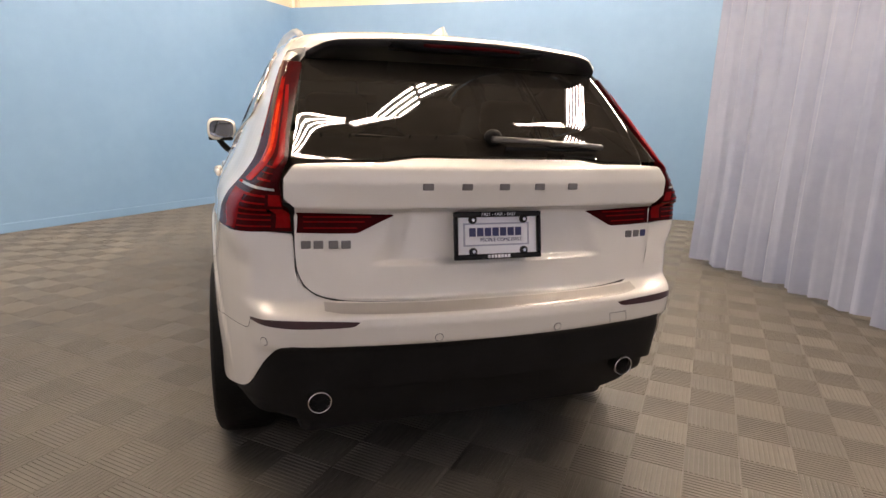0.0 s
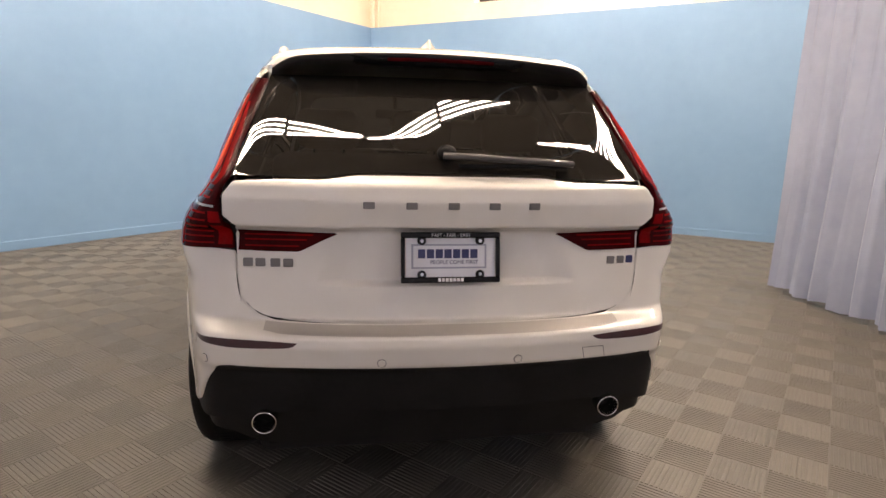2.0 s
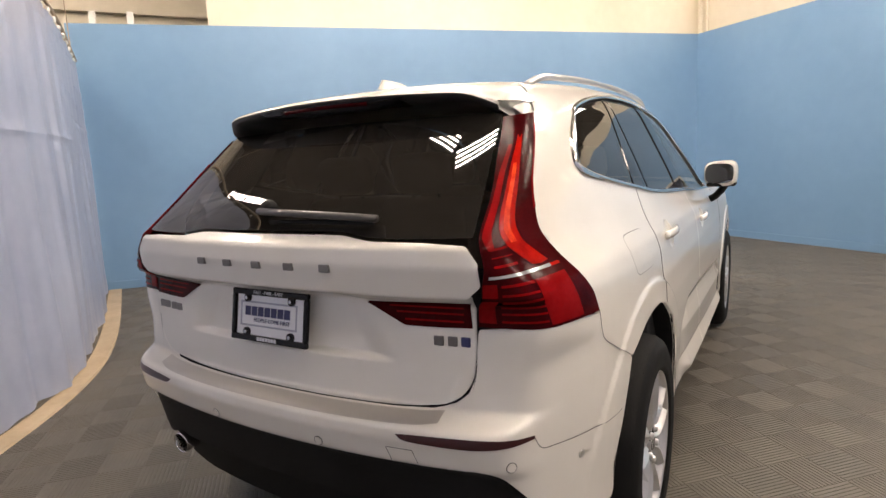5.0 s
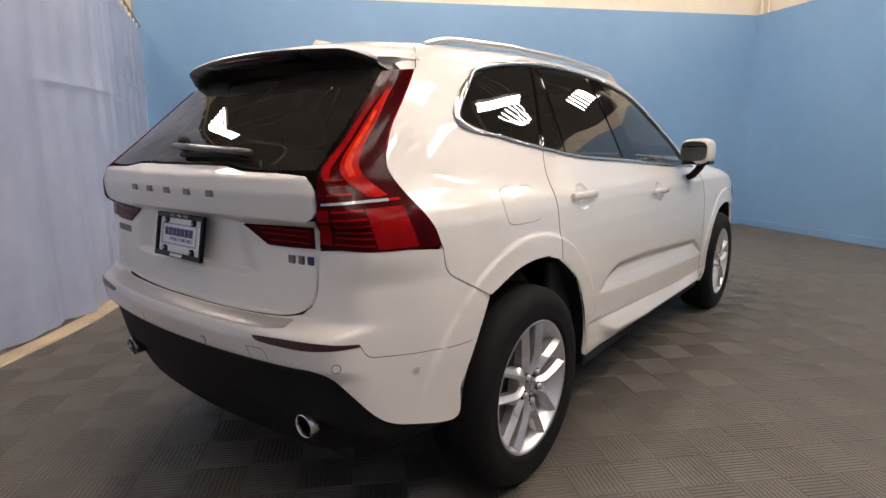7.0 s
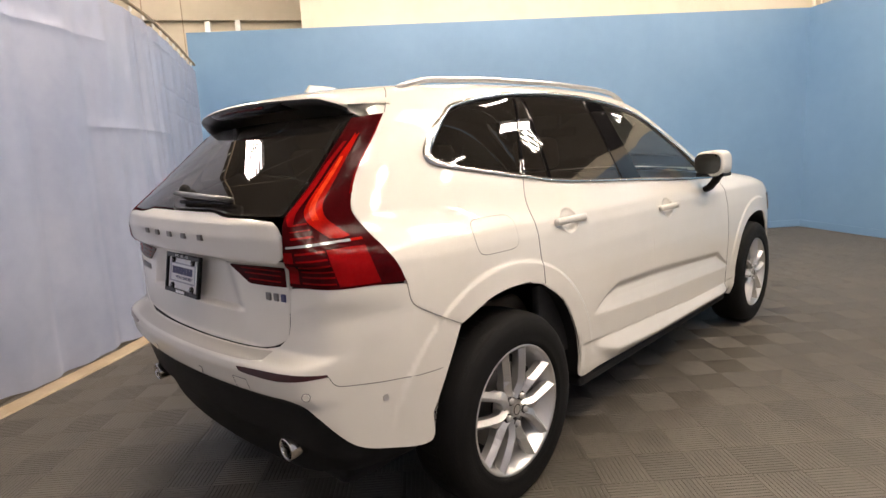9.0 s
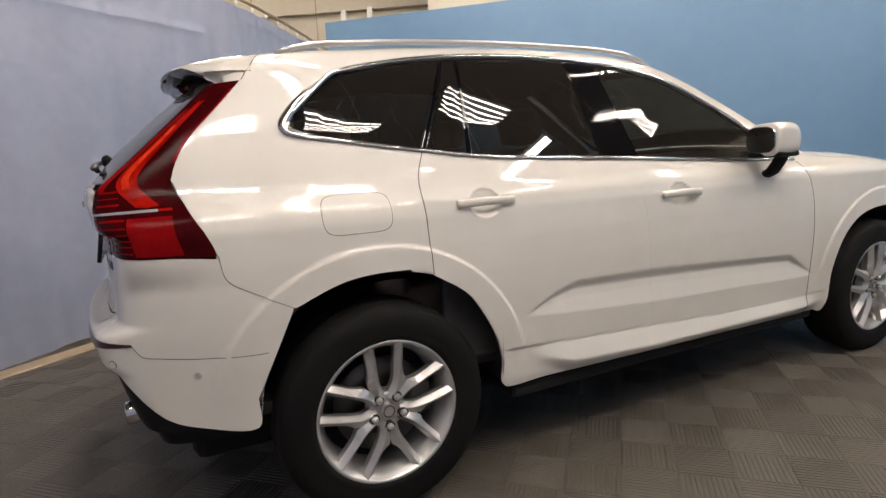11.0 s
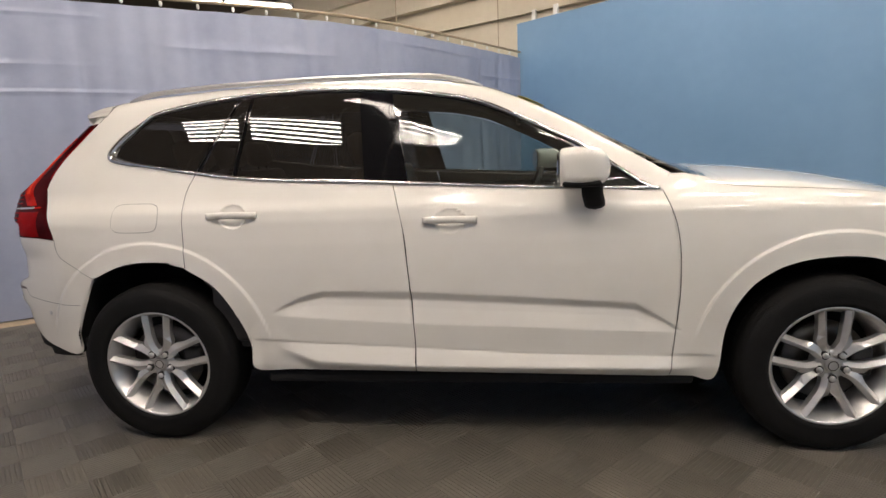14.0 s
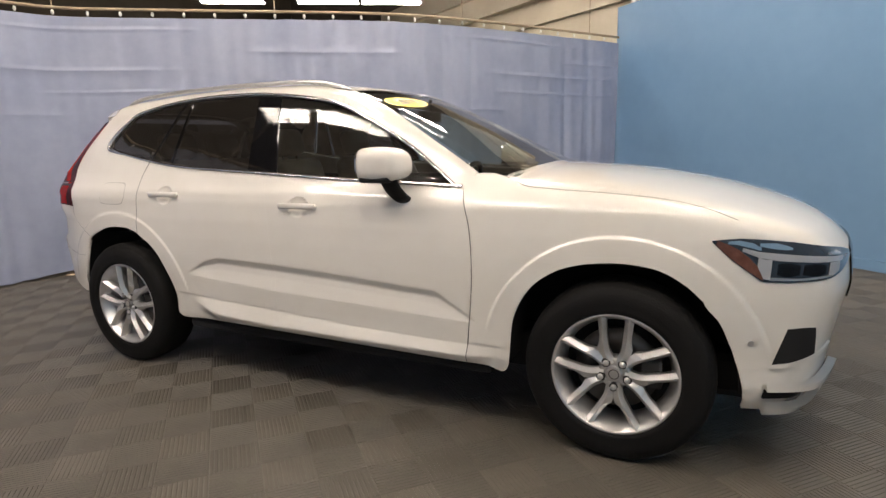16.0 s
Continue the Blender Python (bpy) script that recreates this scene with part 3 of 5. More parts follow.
PRIVACY = glass_mat("privacy_glass", (0.085, 0.082, 0.08))
CLEAR = glass_mat("green_tinted_glass", (0.6, 0.68, 0.66))
MIRROR = mat_base("mirror_silver", (0.62, 0.65, 0.68), 0.02, 1.0)
CHROME = mat_base("brushed_chrome", (0.72, 0.71, 0.69), 0.16, 1.0)
SILVER = mat_base("silver_wheel_paint", (0.52, 0.51, 0.5), 0.3, 0.75, Coat_Weight=0.6, Coat_Roughness=0.08)
grain(SILVER, (0.6, 0.595, 0.585), (0.7, 0.69, 0.68), 4.0, rough=(0.24, 0.38))
GLOSSBLACK = mat_base("gloss_black_trim", (0.006, 0.006, 0.007), 0.05, Specular_IOR_Level=0.25)
UNDER = mat_base("satin_black_underside", (0.03, 0.029, 0.028), 0.28)
grain(UNDER, (0.022, 0.0215, 0.021), (0.034, 0.033, 0.032), 5.0, rough=(0.24, 0.36))
RED_DARK = mat_base("dark_red_lens", (0.06, 0.002, 0.003), 0.16, Specular_IOR_Level=0.05)
grain(RED_DARK, (0.03, 0.0012, 0.002), (0.055, 0.0018, 0.003), 14.0)
RED = mat_base("red_lens", (0.24, 0.004, 0.005), 0.16, Specular_IOR_Level=0.05)
grain(RED, (0.17, 0.002, 0.003), (0.24, 0.004, 0.005), 10.0)
RED_HOT = mat_base("bright_red_light_guide", (0.55, 0.01, 0.006), 0.16, Specular_IOR_Level=0.05)
grain(RED_HOT, (0.24, 0.003, 0.002), (0.42, 0.009, 0.004), 22.0)
# lighter orange red that paints the hall lamps' glints onto the guide
RED_GLINT = mat_base("orange_red_guide_glint", (0.8, 0.06, 0.015), 0.18, Specular_IOR_Level=0.05)
grain(RED_GLINT, (0.45, 0.012, 0.005), (0.85, 0.07, 0.015), 30.0)
REFLECTOR = mat_base("reflector_lens", (0.035, 0.003, 0.004), 0.3, Coat_Weight=0.3)
WHITE_LENS = mat_base("clear_white_lens", (0.3, 0.26, 0.26), 0.12)
GREY_LENS = mat_base("silver_lamp_inner", (0.5, 0.51, 0.53), 0.16, 0.7)
WHITE_LENS = mat_base("milky_lamp_guide", (0.36, 0.37, 0.39), 0.12, Coat_Weight=1.0, Coat_Roughness=0.02)
AMBER = mat_base("amber_lens", (0.17, 0.05, 0.025), 0.12)
grain(AMBER, (0.09, 0.034, 0.022), (0.15, 0.062, 0.04), 30.0)
PLATE = mat_base("plate_white", (0.75, 0.76, 0.8), 0.35)
NAVY = mat_base("navy_print", (0.03, 0.035, 0.12), 0.4)
GREYPRINT = mat_base("grey_print", (0.35, 0.37, 0.45), 0.4)
YELLOW = mat_base("yellow_sticker", (0.85, 0.62, 0.02), 0.4)
LEATHER = mat_base("pale_seat_leather", (0.42, 0.35, 0.27), 0.5)
grain(LEATHER, (0.38, 0.31, 0.235), (0.47, 0.395, 0.31), 9.0, bump=0.2, bump_scale=200)
DARKTRIM = mat_base("charcoal_interior_trim", (0.03, 0.03, 0.031), 0.6)
grain(DARKTRIM, (0.024, 0.024, 0.025), (0.042, 0.041, 0.04), 12.0, bump=0.15, bump_scale=300)
LINING = mat_base("grey_headlining", (0.16, 0.15, 0.135), 0.9)
grain(LINING, (0.14, 0.132, 0.118), (0.185, 0.172, 0.155), 12.0)
STEEL = mat_base("brake_disc_steel", (0.14, 0.135, 0.13), 0.45, 1.0)
# ---- the car ----
car = new("car")
tagged(car, "white pearl-painted compact sport utility vehicle with red tail lamps", "car")

# lines of the flank, as (y, z)
BELT = [(0.74, 1.296), (0.84, 1.27), (1.005, 1.241), (1.171, 1.216), (1.465, 1.18), (2.06, 1.147), (2.6, 1.114), (3.1, 1.092)]
WTOP = [(0.757, 1.351), (0.868, 1.451), (0.942, 1.494), (1.135, 1.531), (1.356, 1.555), (1.629, 1.565), (1.918, 1.557), (2.188, 1.527), (2.422, 1.48), (2.646, 1.38), (2.871, 1.262), (3.1, 1.104)]


def belt(y):
    return float(np.interp(y, *zip(*BELT)))


def wtop(y):
    return float(np.interp(y, *zip(*WTOP)))


ROOF_EDGE = ([0.45, 0.8, 1.2, 1.8, 2.3, 2.46, 2.68, 2.89, 3.02, 3.13, 3.2, 3.3], [0.49, 0.525, 0.545, 0.555, 0.545, 0.527, 0.582, 0.651, 0.688, 0.718, 0.733, 0.7])


def edge_x(y):
    return float(np.interp(y, *ROOF_EDGE))


ARCH_R = [(0.538, 0.4), (0.545, 0.5), (0.585, 0.63), (0.68, 0.757), (0.831, 0.823), (0.985, 0.836), (1.135, 0.807), (1.269, 0.716), (1.365, 0.566), (1.402, 0.45), (1.412, 0.345)]
ARCH_F = [(3.372, 0.31), (3.385, 0.43), (3.406, 0.54), (3.485, 0.69), (3.62, 0.78), (3.79, 0.812), (3.95, 0.8), (4.09, 0.722), (4.19, 0.594), (4.245, 0.451), (4.262, 0.322)]
TAIL_OUT = [(0.482, 0.945), (0.462, 1.0), (0.435, 1.05), (0.405, 1.11), (0.385, 1.165), (0.405, 1.22), (0.44, 1.275), (0.515, 1.36), (0.62, 1.465)]

# quarter panels, with the rear pillars
q_top = [(0.385, 1.165), (0.5, 1.215), (0.62, 1.255), (0.735, 1.295), (0.84, 1.268), (1.005, 1.239), (1.165, 1.214)]
q_low = [(0.482, 0.945), (0.497, 0.872), (0.56, 0.828), (0.68, 0.764), (0.831, 0.823), (0.985, 0.836), (1.133, 0.809)]
q_mid = [(0.432, 1.06), (0.51, 1.06), (0.6, 1.05), (0.71, 1.03), (0.83, 1.03), (0.985, 1.03), (1.13, 1.03)]
q_low = [tuple(p) for p in cat(np.array(q_low[:4]), 12)] + [tuple(p) for p in cat(np.array([(0.68, 0.764)] + ARCH_R[4:7]), 15)[1:]]
q_top = [tuple(p) for p in cat(np.array(q_top[:4]), 12)] + [tuple(p) for p in cat(np.array(q_top[3:]), 15)[1:]]
quarter = []
for k, (a, b) in enumerate(zip(q_low, q_top)):
    row = []
    for v in np.linspace(0, 1, 7):
        y, z = a[0] + (b[0] - a[0]) * v, a[1] + (b[1] - a[1]) * v
        w = k / 25
        y_left = float(np.interp(z, [p[1] for p in TAIL_OUT[:5]], [p[0] for p in TAIL_OUT[:5]]))
        y_right = float(np.interp(z, [0.807, 0.97, 1.118, 1.214], [1.135, 1.133, 1.131, 1.166]))
        y = y + (y_left - y) * max(0, 1 - k / 4) + (y_right - y) * max(0, 1 - (25 - k) / 6)
        row.append(Y(float(y), float(z)))
    quarter.append(row)
skin("quarter_panel", quarter, PAINT, car, 90, 50, straight=True)
skin("rear_pillar", [[Y(*a), Y(*b)] for a, b in (((0.385, 1.167), (0.735, 1.298)), ((0.405, 1.22), (0.748, 1.335)), ((0.44, 1.275), (0.79, 1.385)), ((0.515, 1.36), (0.86, 1.45)), ((0.62, 1.465), (0.93, 1.5)))] + [[T(edge_x(0.74), 0.7), T(edge_x(1.1), 1.1)]], PAINT, car, 60, 30, inset=0)
# cant rails and front pillars, above the side windows
skin("roof_side_rail", [[Y(y, wtop(y) + 0.004), T(edge_x(y + 0.06), y + 0.06)] for y in (0.94, 1.2, 1.5, 1.8, 2.1, 2.36)] + [[Y(y, wtop(y) + 0.004), T(edge_x(y + 0.09), y + 0.09)] for y in (2.5, 2.65, 2.87, 3.1)] + [[Y(3.17, 1.084), T(0.742, 3.2)]], PAINT, car, 120, 12, inset=0)
# linings on the cabin side of the pillars
skin("pillar_lining", [[Y(y, wtop(y) + 0.002), T(edge_x(y + 0.06), y + 0.06)] for y in (0.94, 1.5, 2.1, 2.36)] + [[Y(y, wtop(y) + 0.002), T(edge_x(y + 0.09), y + 0.09)] for y in (2.5, 2.87, 3.1)], LINING, car, 50, 6, lift=-0.02, inset=0, skirt=0)
skin("pillar_lining", [[Y(*a), Y(*b)] for a, b in (((0.42, 1.18), (0.735, 1.298)), ((0.5, 1.29), (0.79, 1.385)), ((0.62, 1.44), (0.93, 1.5)))], LINING, car, 20, 8, lift=-0.025, inset=0, skirt=0)
# painted flanges behind the seams
skin("seam_flange", [[Y(0.58, 1.43), T(0.46, 0.6)], [Y(0.64, 1.47), T(0.5, 0.66)], [Y(0.72, 1.485), T(0.52, 0.74)], [Y(0.82, 1.49), T(0.53, 0.84)]], PAINT, car, 24, 16, lift=-0.004, inset=0, skirt=0)
skin("seam_flange", [[Y(3.1, 1.05), Y(3.1, 1.1)], [Y(3.2, 1.0), T(0.74, 3.205)], [Y(3.3, 1.0), T(0.708, 3.295)], [Y(3.4, 1.0), T(0.74, 3.385)]], PAINT, car, 24, 12, lift=-0.003, inset=0, skirt=0)
skin("seam_flange", [[Y(0.475, 0.84), Y(0.475, 0.97)], [Y(0.53, 0.79), Y(0.53, 0.9)], [Y(0.6, 0.75), Y(0.6, 0.86)], [Y(0.69, 0.77), Y(0.69, 0.83)]], PAINT, car, 24, 12, lift=-0.003, inset=0, skirt=0)
for run in ([(1.06, 0.829), (1.135, 0.808), (1.207, 0.769), (1.269, 0.717), (1.325, 0.64)], [(4.03, 0.766), (4.09, 0.723), (4.145, 0.664), (4.19, 0.595), (4.222, 0.52)]):
    skin("seam_flange", [[Y(y, z), Y(y + 0.008 * k, z + 0.07)] for k, (y, z) in enumerate(run)], PAINT, car, 30, 10, lift=-0.003, inset=0, skirt=0.006)
# doors
m_seam = [(2.139, 0.338), (2.139, 0.45), (2.135, 0.56), (2.127, 0.7), (2.108, 0.955), (2.062, 1.143)]
rear_rungs = []
lows = [(1.133, 0.807), (1.269, 0.716), (1.365, 0.566), (1.402, 0.45), (1.414, 0.341), (1.6, 0.34), (1.85, 0.339), (2.139, 0.338)]
tops = [(1.166, 1.214), (1.24, 1.204), (1.31, 1.195), (1.38, 1.188), (1.45, 1.18), (1.6, 1.171), (1.82, 1.159), (2.062, 1.143)]
for i, (a, b) in enumerate(zip(lows, tops)):
    z = np.linspace(a[1], b[1], 6)
    if i == len(lows) - 1:
        rear_rungs.append([Y(float(np.interp(q, [p[1] for p in m_seam], [p[0] for p in m_seam])), float(q)) for q in z])
    elif i == 0:
        rear_rungs.append([Y(float(np.interp(q, [0.807, 0.97, 1.118, 1.214], [1.135, 1.133, 1.131, 1.166])), float(q)) for q in z])
    else:
        rear_rungs.append([Y(a[0] + (b[0] - a[0]) * k / 5, float(q)) for k, q in enumerate(z)])
f_seam = [(3.19, 0.318), (3.205, 0.47), (3.224, 0.71), (3.212, 0.92), (3.165, 1.08)]
front_rungs = []
for k in range(7):
    a = k / 6
    y0, y1, z1 = 2.139 + a * 1.051, 2.062 + a * 1.103, None
    z0, z1 = 0.338 - 0.02 * a, (belt(y1) - 0.004 if k < 6 else 1.08)
    z = np.linspace(z0, z1, 8)
    back = np.interp(z, [p[1] for p in m_seam], [p[0] for p in m_seam])
    fore = np.interp(z, [p[1] for p in f_seam], [p[0] for p in f_seam])
    front_rungs.append([Y(float(b + (f - b) * a), float(q)) for b, f, q in zip(back, fore, z)])
rear_doors = dict(zip((1, -1), skin("rear_door", rear_rungs, PAINT, car, 120, 120)))
front_doors = dict(zip((1, -1), skin("front_door", front_rungs, PAINT, car, 84, 110)))
# front wings
f_low = [(3.19, 0.318), (3.28, 0.314), (3.372, 0.31), (3.406, 0.54), (3.485, 0.69), (3.62, 0.78), (3.79, 0.812), (3.95, 0.8), (4.05, 0.752), (4.12, 0.69)]
f_top = [(0.745, 3.17), (0.715, 3.26), (0.7, 3.31), (0.735, 3.37), (0.765, 3.43), (0.778, 3.58), (0.782, 3.75), (0.779, 3.95), (0.785, 4.1), (0.8, 4.2)]
wing = []
for k, (a, b) in enumerate(zip(f_low, f_top)):
    (s1, z1), (s0, z0) = T(*b), Y(*a)
    if k == 0:
        zz = np.linspace(z0, z1, 6)
        wing.append([Y(float(np.interp(q, [p[1] for p in f_seam], [p[0] for p in f_seam])), float(q)) for q in zz])
    else:
        wing.append([(s0 + (s1 - s0) * j / 5 if k > 2 else s0 + (s1 - s0) * (j / 5) ** 1.5, z0 + (z1 - z0) * j / 5) for j in range(6)])
skin("front_wing", wing, PAINT, car, 150, 120)
# bonnet, screen and roof
hood_edge = [(0.69, 3.325), (0.735, 3.385), (0.764, 3.44), (0.777, 3.58), (0.781, 3.75), (0.778, 3.95), (0.783, 4.1), (0.8, 4.22), (0.8, 4.32), (0.745, 4.43), (0.64, 4.52), (0.5, 4.575)]
hood = []
for k in range(9):
    a = k / 8
    fr = [(x * a, y + (0.05 if i == 0 else 0) * (1 - a * a) + (4.655 - 4.575 if i == len(hood_edge) - 1 else (0.06 if i == len(hood_edge) - 2 else 0)) * (1 - a * a)) for i, (x, y) in enumerate(hood_edge)]
    hood.append(fr)
skin_full("bonnet", hood, PAINT, car, 40, 80, onto)
skin_full("windscreen", [[(edge_x(2.5 + 0.83 * v) * a * 0.985, 2.47 + v * 0.9 + 0.045 * (1 - a * a) * (v - 0.5)) for v in np.linspace(0, 1, 7)] for a in np.linspace(0, 1, 6)], CLEAR, car, 30, 40, onto, skirt=0.0)
skin_full("screen_surround", [[(edge_x(2.46) * a, 2.462 + 0.01 * (1 - a * a)), (edge_x(2.5) * a, 2.52 + 0.01 * (1 - a * a))] for a in np.linspace(0, 1, 6)], GLOSSBLACK, car, 24, 4, onto, lift=0.0015, skirt=0)
skin_full("cowl", [[(0.7 * a, 3.33 + 0.03 * (1 - a * a)), (0.7 * a, 3.4 + 0.055 * (1 - a * a))] for a in np.linspace(0, 1, 6)], BLACK, car, 30, 6, onto, lift=-0.006)
skin_full("roof", [[(edge_x(y) * a, y - 0.02 * (1 - a * a)) for y in (0.6, 0.9, 1.2, 1.5, 1.8, 2.1, 2.3, 2.46)] for a in np.linspace(0, 1, 8)], PAINT, car, 30, 60, onto, skirt=0.01)
skin_full("headlining", [[(edge_x(y) * a, y) for y in (0.62, 1.2, 1.8, 2.45)] for a in np.linspace(0, 1, 6)], LINING, car, 16, 20, onto, lift=-0.05, skirt=0)

# side glass, pillars and bright surround
def glass_rungs(ys_low, ys_top):
    return [[Y(a, belt(a) + 0.008), Y((a + b) / 2, (belt(a) + wtop(b)) / 2), Y(b, wtop(b) - 0.006)] for a, b in zip(ys_low, ys_top)]


skin("quarter_window", [[Y(0.752, 1.3), Y(0.757, 1.325), Y(0.763, 1.35)], [Y(0.8, 1.288), Y(0.815, 1.34), Y(0.832, 1.41)]] + glass_rungs((0.88, 0.97, 1.07, 1.166), (0.915, 1.05, 1.2, 1.33)), PRIVACY, car, 30, 16, lift=-0.004, skirt=0.004, label="dark privacy glass")
skin("rear_door_window", glass_rungs((1.358, 1.55, 1.75, 1.94), (1.402, 1.55, 1.75, 1.9)), PRIVACY, car, 30, 16, lift=-0.004, skirt=0.004, label="dark privacy glass")
skin("front_door_window", glass_rungs((2.125, 2.4, 2.65, 2.85, 2.97, 3.05), (2.04, 2.32, 2.56, 2.76, 2.92, 3.05)), CLEAR, car, 40, 16, lift=-0.004, skirt=0.0, label="clear green-tinted glass")
skin("door_pillar_trim", glass_rungs((1.936, 2.03, 2.13), (1.895, 1.97, 2.045)), GLOSSBLACK, car, 8, 14, lift=0.0, label="gloss black pillar trim")
skin("fixed_pane", glass_rungs((1.184, 1.26, 1.342), (1.346, 1.365, 1.388)), PRIVACY, car, 10, 14, lift=-0.003, skirt=0.004, label="dark fixed pane of the rear door")
skin("window_divider", glass_rungs((1.169, 1.176, 1.184), (1.333, 1.339, 1.346)), GLOSSBLACK, car, 4, 14, lift=-0.0015)
skin("window_divider", glass_rungs((1.342, 1.35, 1.358), (1.388, 1.395, 1.402)), GLOSSBLACK, car, 4, 14, lift=-0.001)
low_line = [Y(y, z) for y, z in ((0.738, 1.318), (0.748, 1.3))] + [Y(y, z + 0.001) for y, z in BELT[1:]] + [Y(3.15, 1.09)]
top_line = [Y(0.738, 1.315)] + [Y(y, z + 0.002) for y, z in WTOP] + [Y(3.15, 1.09)]
trim("window_surround", low_line, CHROME, car, 0.009, 1.0, 0.003, label="bright chrome window surround")
trim("window_surround", top_line, CHROME, car, 0.009, 1.0, 0.003, label="bright chrome window surround")
trim("window_corner", [Y(0.88, 1.258), Y(0.765, 1.283), Y(0.727, 1.304), Y(0.736, 1.338), Y(0.794, 1.402), Y(0.88, 1.466)], CHROME, car, 0.019, 1.0, 0.0015, taper=0.7, label="bright chrome window surround")
# roof rails
for q in (1, -1):
    pts, sec = [], ring(0.0125, 8, 1.1, 0.9)
    for v in np.linspace(0, 1, 30):
        y = 0.75 + 1.69 * v
        x, (_, z) = edge_x(y) + 0.008, T(edge_x(y), y)
        pts.append((q * x, y, z - 0.006 + 0.028 * min(1, 12 * v, 9 * (1 - v)) ** 0.6))
    v, f = sweep(pts, sec)
    link_mesh("roof_rail", v, f, SILVER, car, label="satin silver roof rail")

# shut lines between the panels
trim("shut_line", [Y(1.168, 1.215), Y(1.131, 1.118), Y(1.131, 0.97), Y(1.136, 0.812)], SEAM_CREASE, car, 0.0017, 1.0, 0.0003, n=60)
trim("shut_line", [Y(y, z) for y, z in f_seam], SEAM_CREASE, car, 0.0017, 1.0, 0.0003, n=60)
trim("shut_line", [Y(0.482, 0.945), Y(0.497, 0.872), Y(0.56, 0.828), Y(0.676, 0.766)], SEAM_CREASE, car, 0.0009, 1.0, 0.0003, n=60)
trim("shut_line", [T(*p) for p in hood_edge[1:8]], SEAM_CREASE, car, 0.0011, 1.0, 0.0003, n=60)
trim("shut_line", [T(edge_x(0.74) - 0.004, 0.7), Y(0.625, 1.468)], SEAM_CREASE, car, 0.0015, 1.0, 0.0003, n=20)
skin("seam_flange", [[Y(0.4, 1.15), Y(0.4, 1.19)], [Y(0.5, 1.19), Y(0.5, 1.235)], [Y(0.62, 1.235), Y(0.62, 1.275)], [Y(0.742, 1.277), Y(0.742, 1.316)]], PAINT, car, 24, 6, lift=0.0004, inset=0, skirt=0)

# fuel flap on the right side
yc, zc, hw, hh = 0.9, 1.031, 0.112, 0.061
def flap(sc):
    rows = []
    for u in np.sin(np.linspace(-math.pi / 2, math.pi / 2, 25)):
        w = max(0.3, (1 - min(1, abs(u)) ** 6) ** (1 / 3.2))
        rows.append([Y(yc + u * (hw + sc), zc - w * (hh + sc)), Y(yc + u * (hw + sc), zc + w * (hh + sc))])
    return rows
skin("fuel_flap_gap", flap(0.0014), SEAM_CREASE, car, 49, 6, lift=0.0008, inset=0, skirt=0, sides=(1,))
skin("fuel_flap", flap(-0.0005), PAINT, car, 49, 8, lift=0.0018, inset=0, skirt=0.001, sides=(1,))

# door handles
for doors, hy, hz in ((rear_doors, 1.36, 1.036), (front_doors, 2.305, 0.995)):
    for q in (1, -1):
        w = float(wrap([hy - 0.1], [hz])[0, 0])
        pts = [(q * (w + 0.004 + 0.026 * math.sin(math.pi * min(max(v, 0.08), 0.92)) ** 0.5 - 0.006), hy - 0.112 + 0.224 * v, hz - 0.004 + 0.004 * math.sin(math.pi * v)) for v in np.linspace(0, 1, 18)]
        v, f = sweep(pts, ring(0.0155, 10, 0.55, 1.0))
        link_mesh("door_handle", v, f, PAINT, doors[q])

# tail lamps
IN = [(0.612, 0.957), (0.616, 1.0), (0.638, 1.045), (0.646, 1.1), (0.634, 1.145), (0.618, 1.175), (0.606, 1.25), (0.578, 1.35), (0.547, 1.452)]
lamp_dom = np.array([[X(*a), tuple((np.array(X(*a)) + np.array(Y(*b))) / 2), Y(*b)] for a, b in zip(IN, TAIL_OUT)])


def lamp_at(u, v):
    """(s, z) on the lamp: u from its inner to its outer edge, v upwards, both 0 to 1."""
    row = cat(lamp_dom, 161, False)[min(int(round(v * 160)), 160)]
    return tuple(row[0] + (row[2] - row[0]) * u)


lamps = dict(zip((1, -1), skin("tail_lamp", lamp_dom, RED_DARK, car, 90, 30, lift=0.002, inset=0.001, label="tall red tail lamp with a hooked light guide")))
guide = [(0.42, 0.53, 0.93), (0.33, 0.55, 0.84), (0.27, 0.54, 0.75), (0.26, 0.53, 0.67), (0.28, 0.54, 0.58), (0.33, 0.59, 0.48), (0.42, 0.67, 0.41), (0.52, 0.75, 0.352)]
skin("light_guide", [[lamp_at(a, v), lamp_at((a + b) / 2, v - 0.01), lamp_at(b, v)] for a, b, v in guide], RED_HOT, lamps, 60, 8, lift=0.004, inset=0, skirt=0.004)
# painted highlight strip along the middle of the guide
skin("guide_glint", [[lamp_at(a + (b - a) * 0.25, v), lamp_at(a + (b - a) * 0.6, v)] for a, b, v in guide[1:6]], RED_GLINT, lamps, 50, 5, lift=0.0055, inset=0, skirt=0.002)
skin("inner_guide", [[lamp_at(a, v), lamp_at(b, v)] for a, b, v in ((0.08, 0.15, 0.47), (0.05, 0.16, 0.54), (0.05, 0.17, 0.62), (0.06, 0.19, 0.72), (0.1, 0.22, 0.82), (0.22, 0.31, 0.9))], RED, lamps, 40, 4, lift=0.0042, inset=0, skirt=0.004)
skin("outer_lens", [[lamp_at(0.95, v), lamp_at(0.998, v)] for v in (0.62, 0.7, 0.8, 0.97)], RED, lamps, 40, 4, lift=0.0036, inset=0, skirt=0.003)
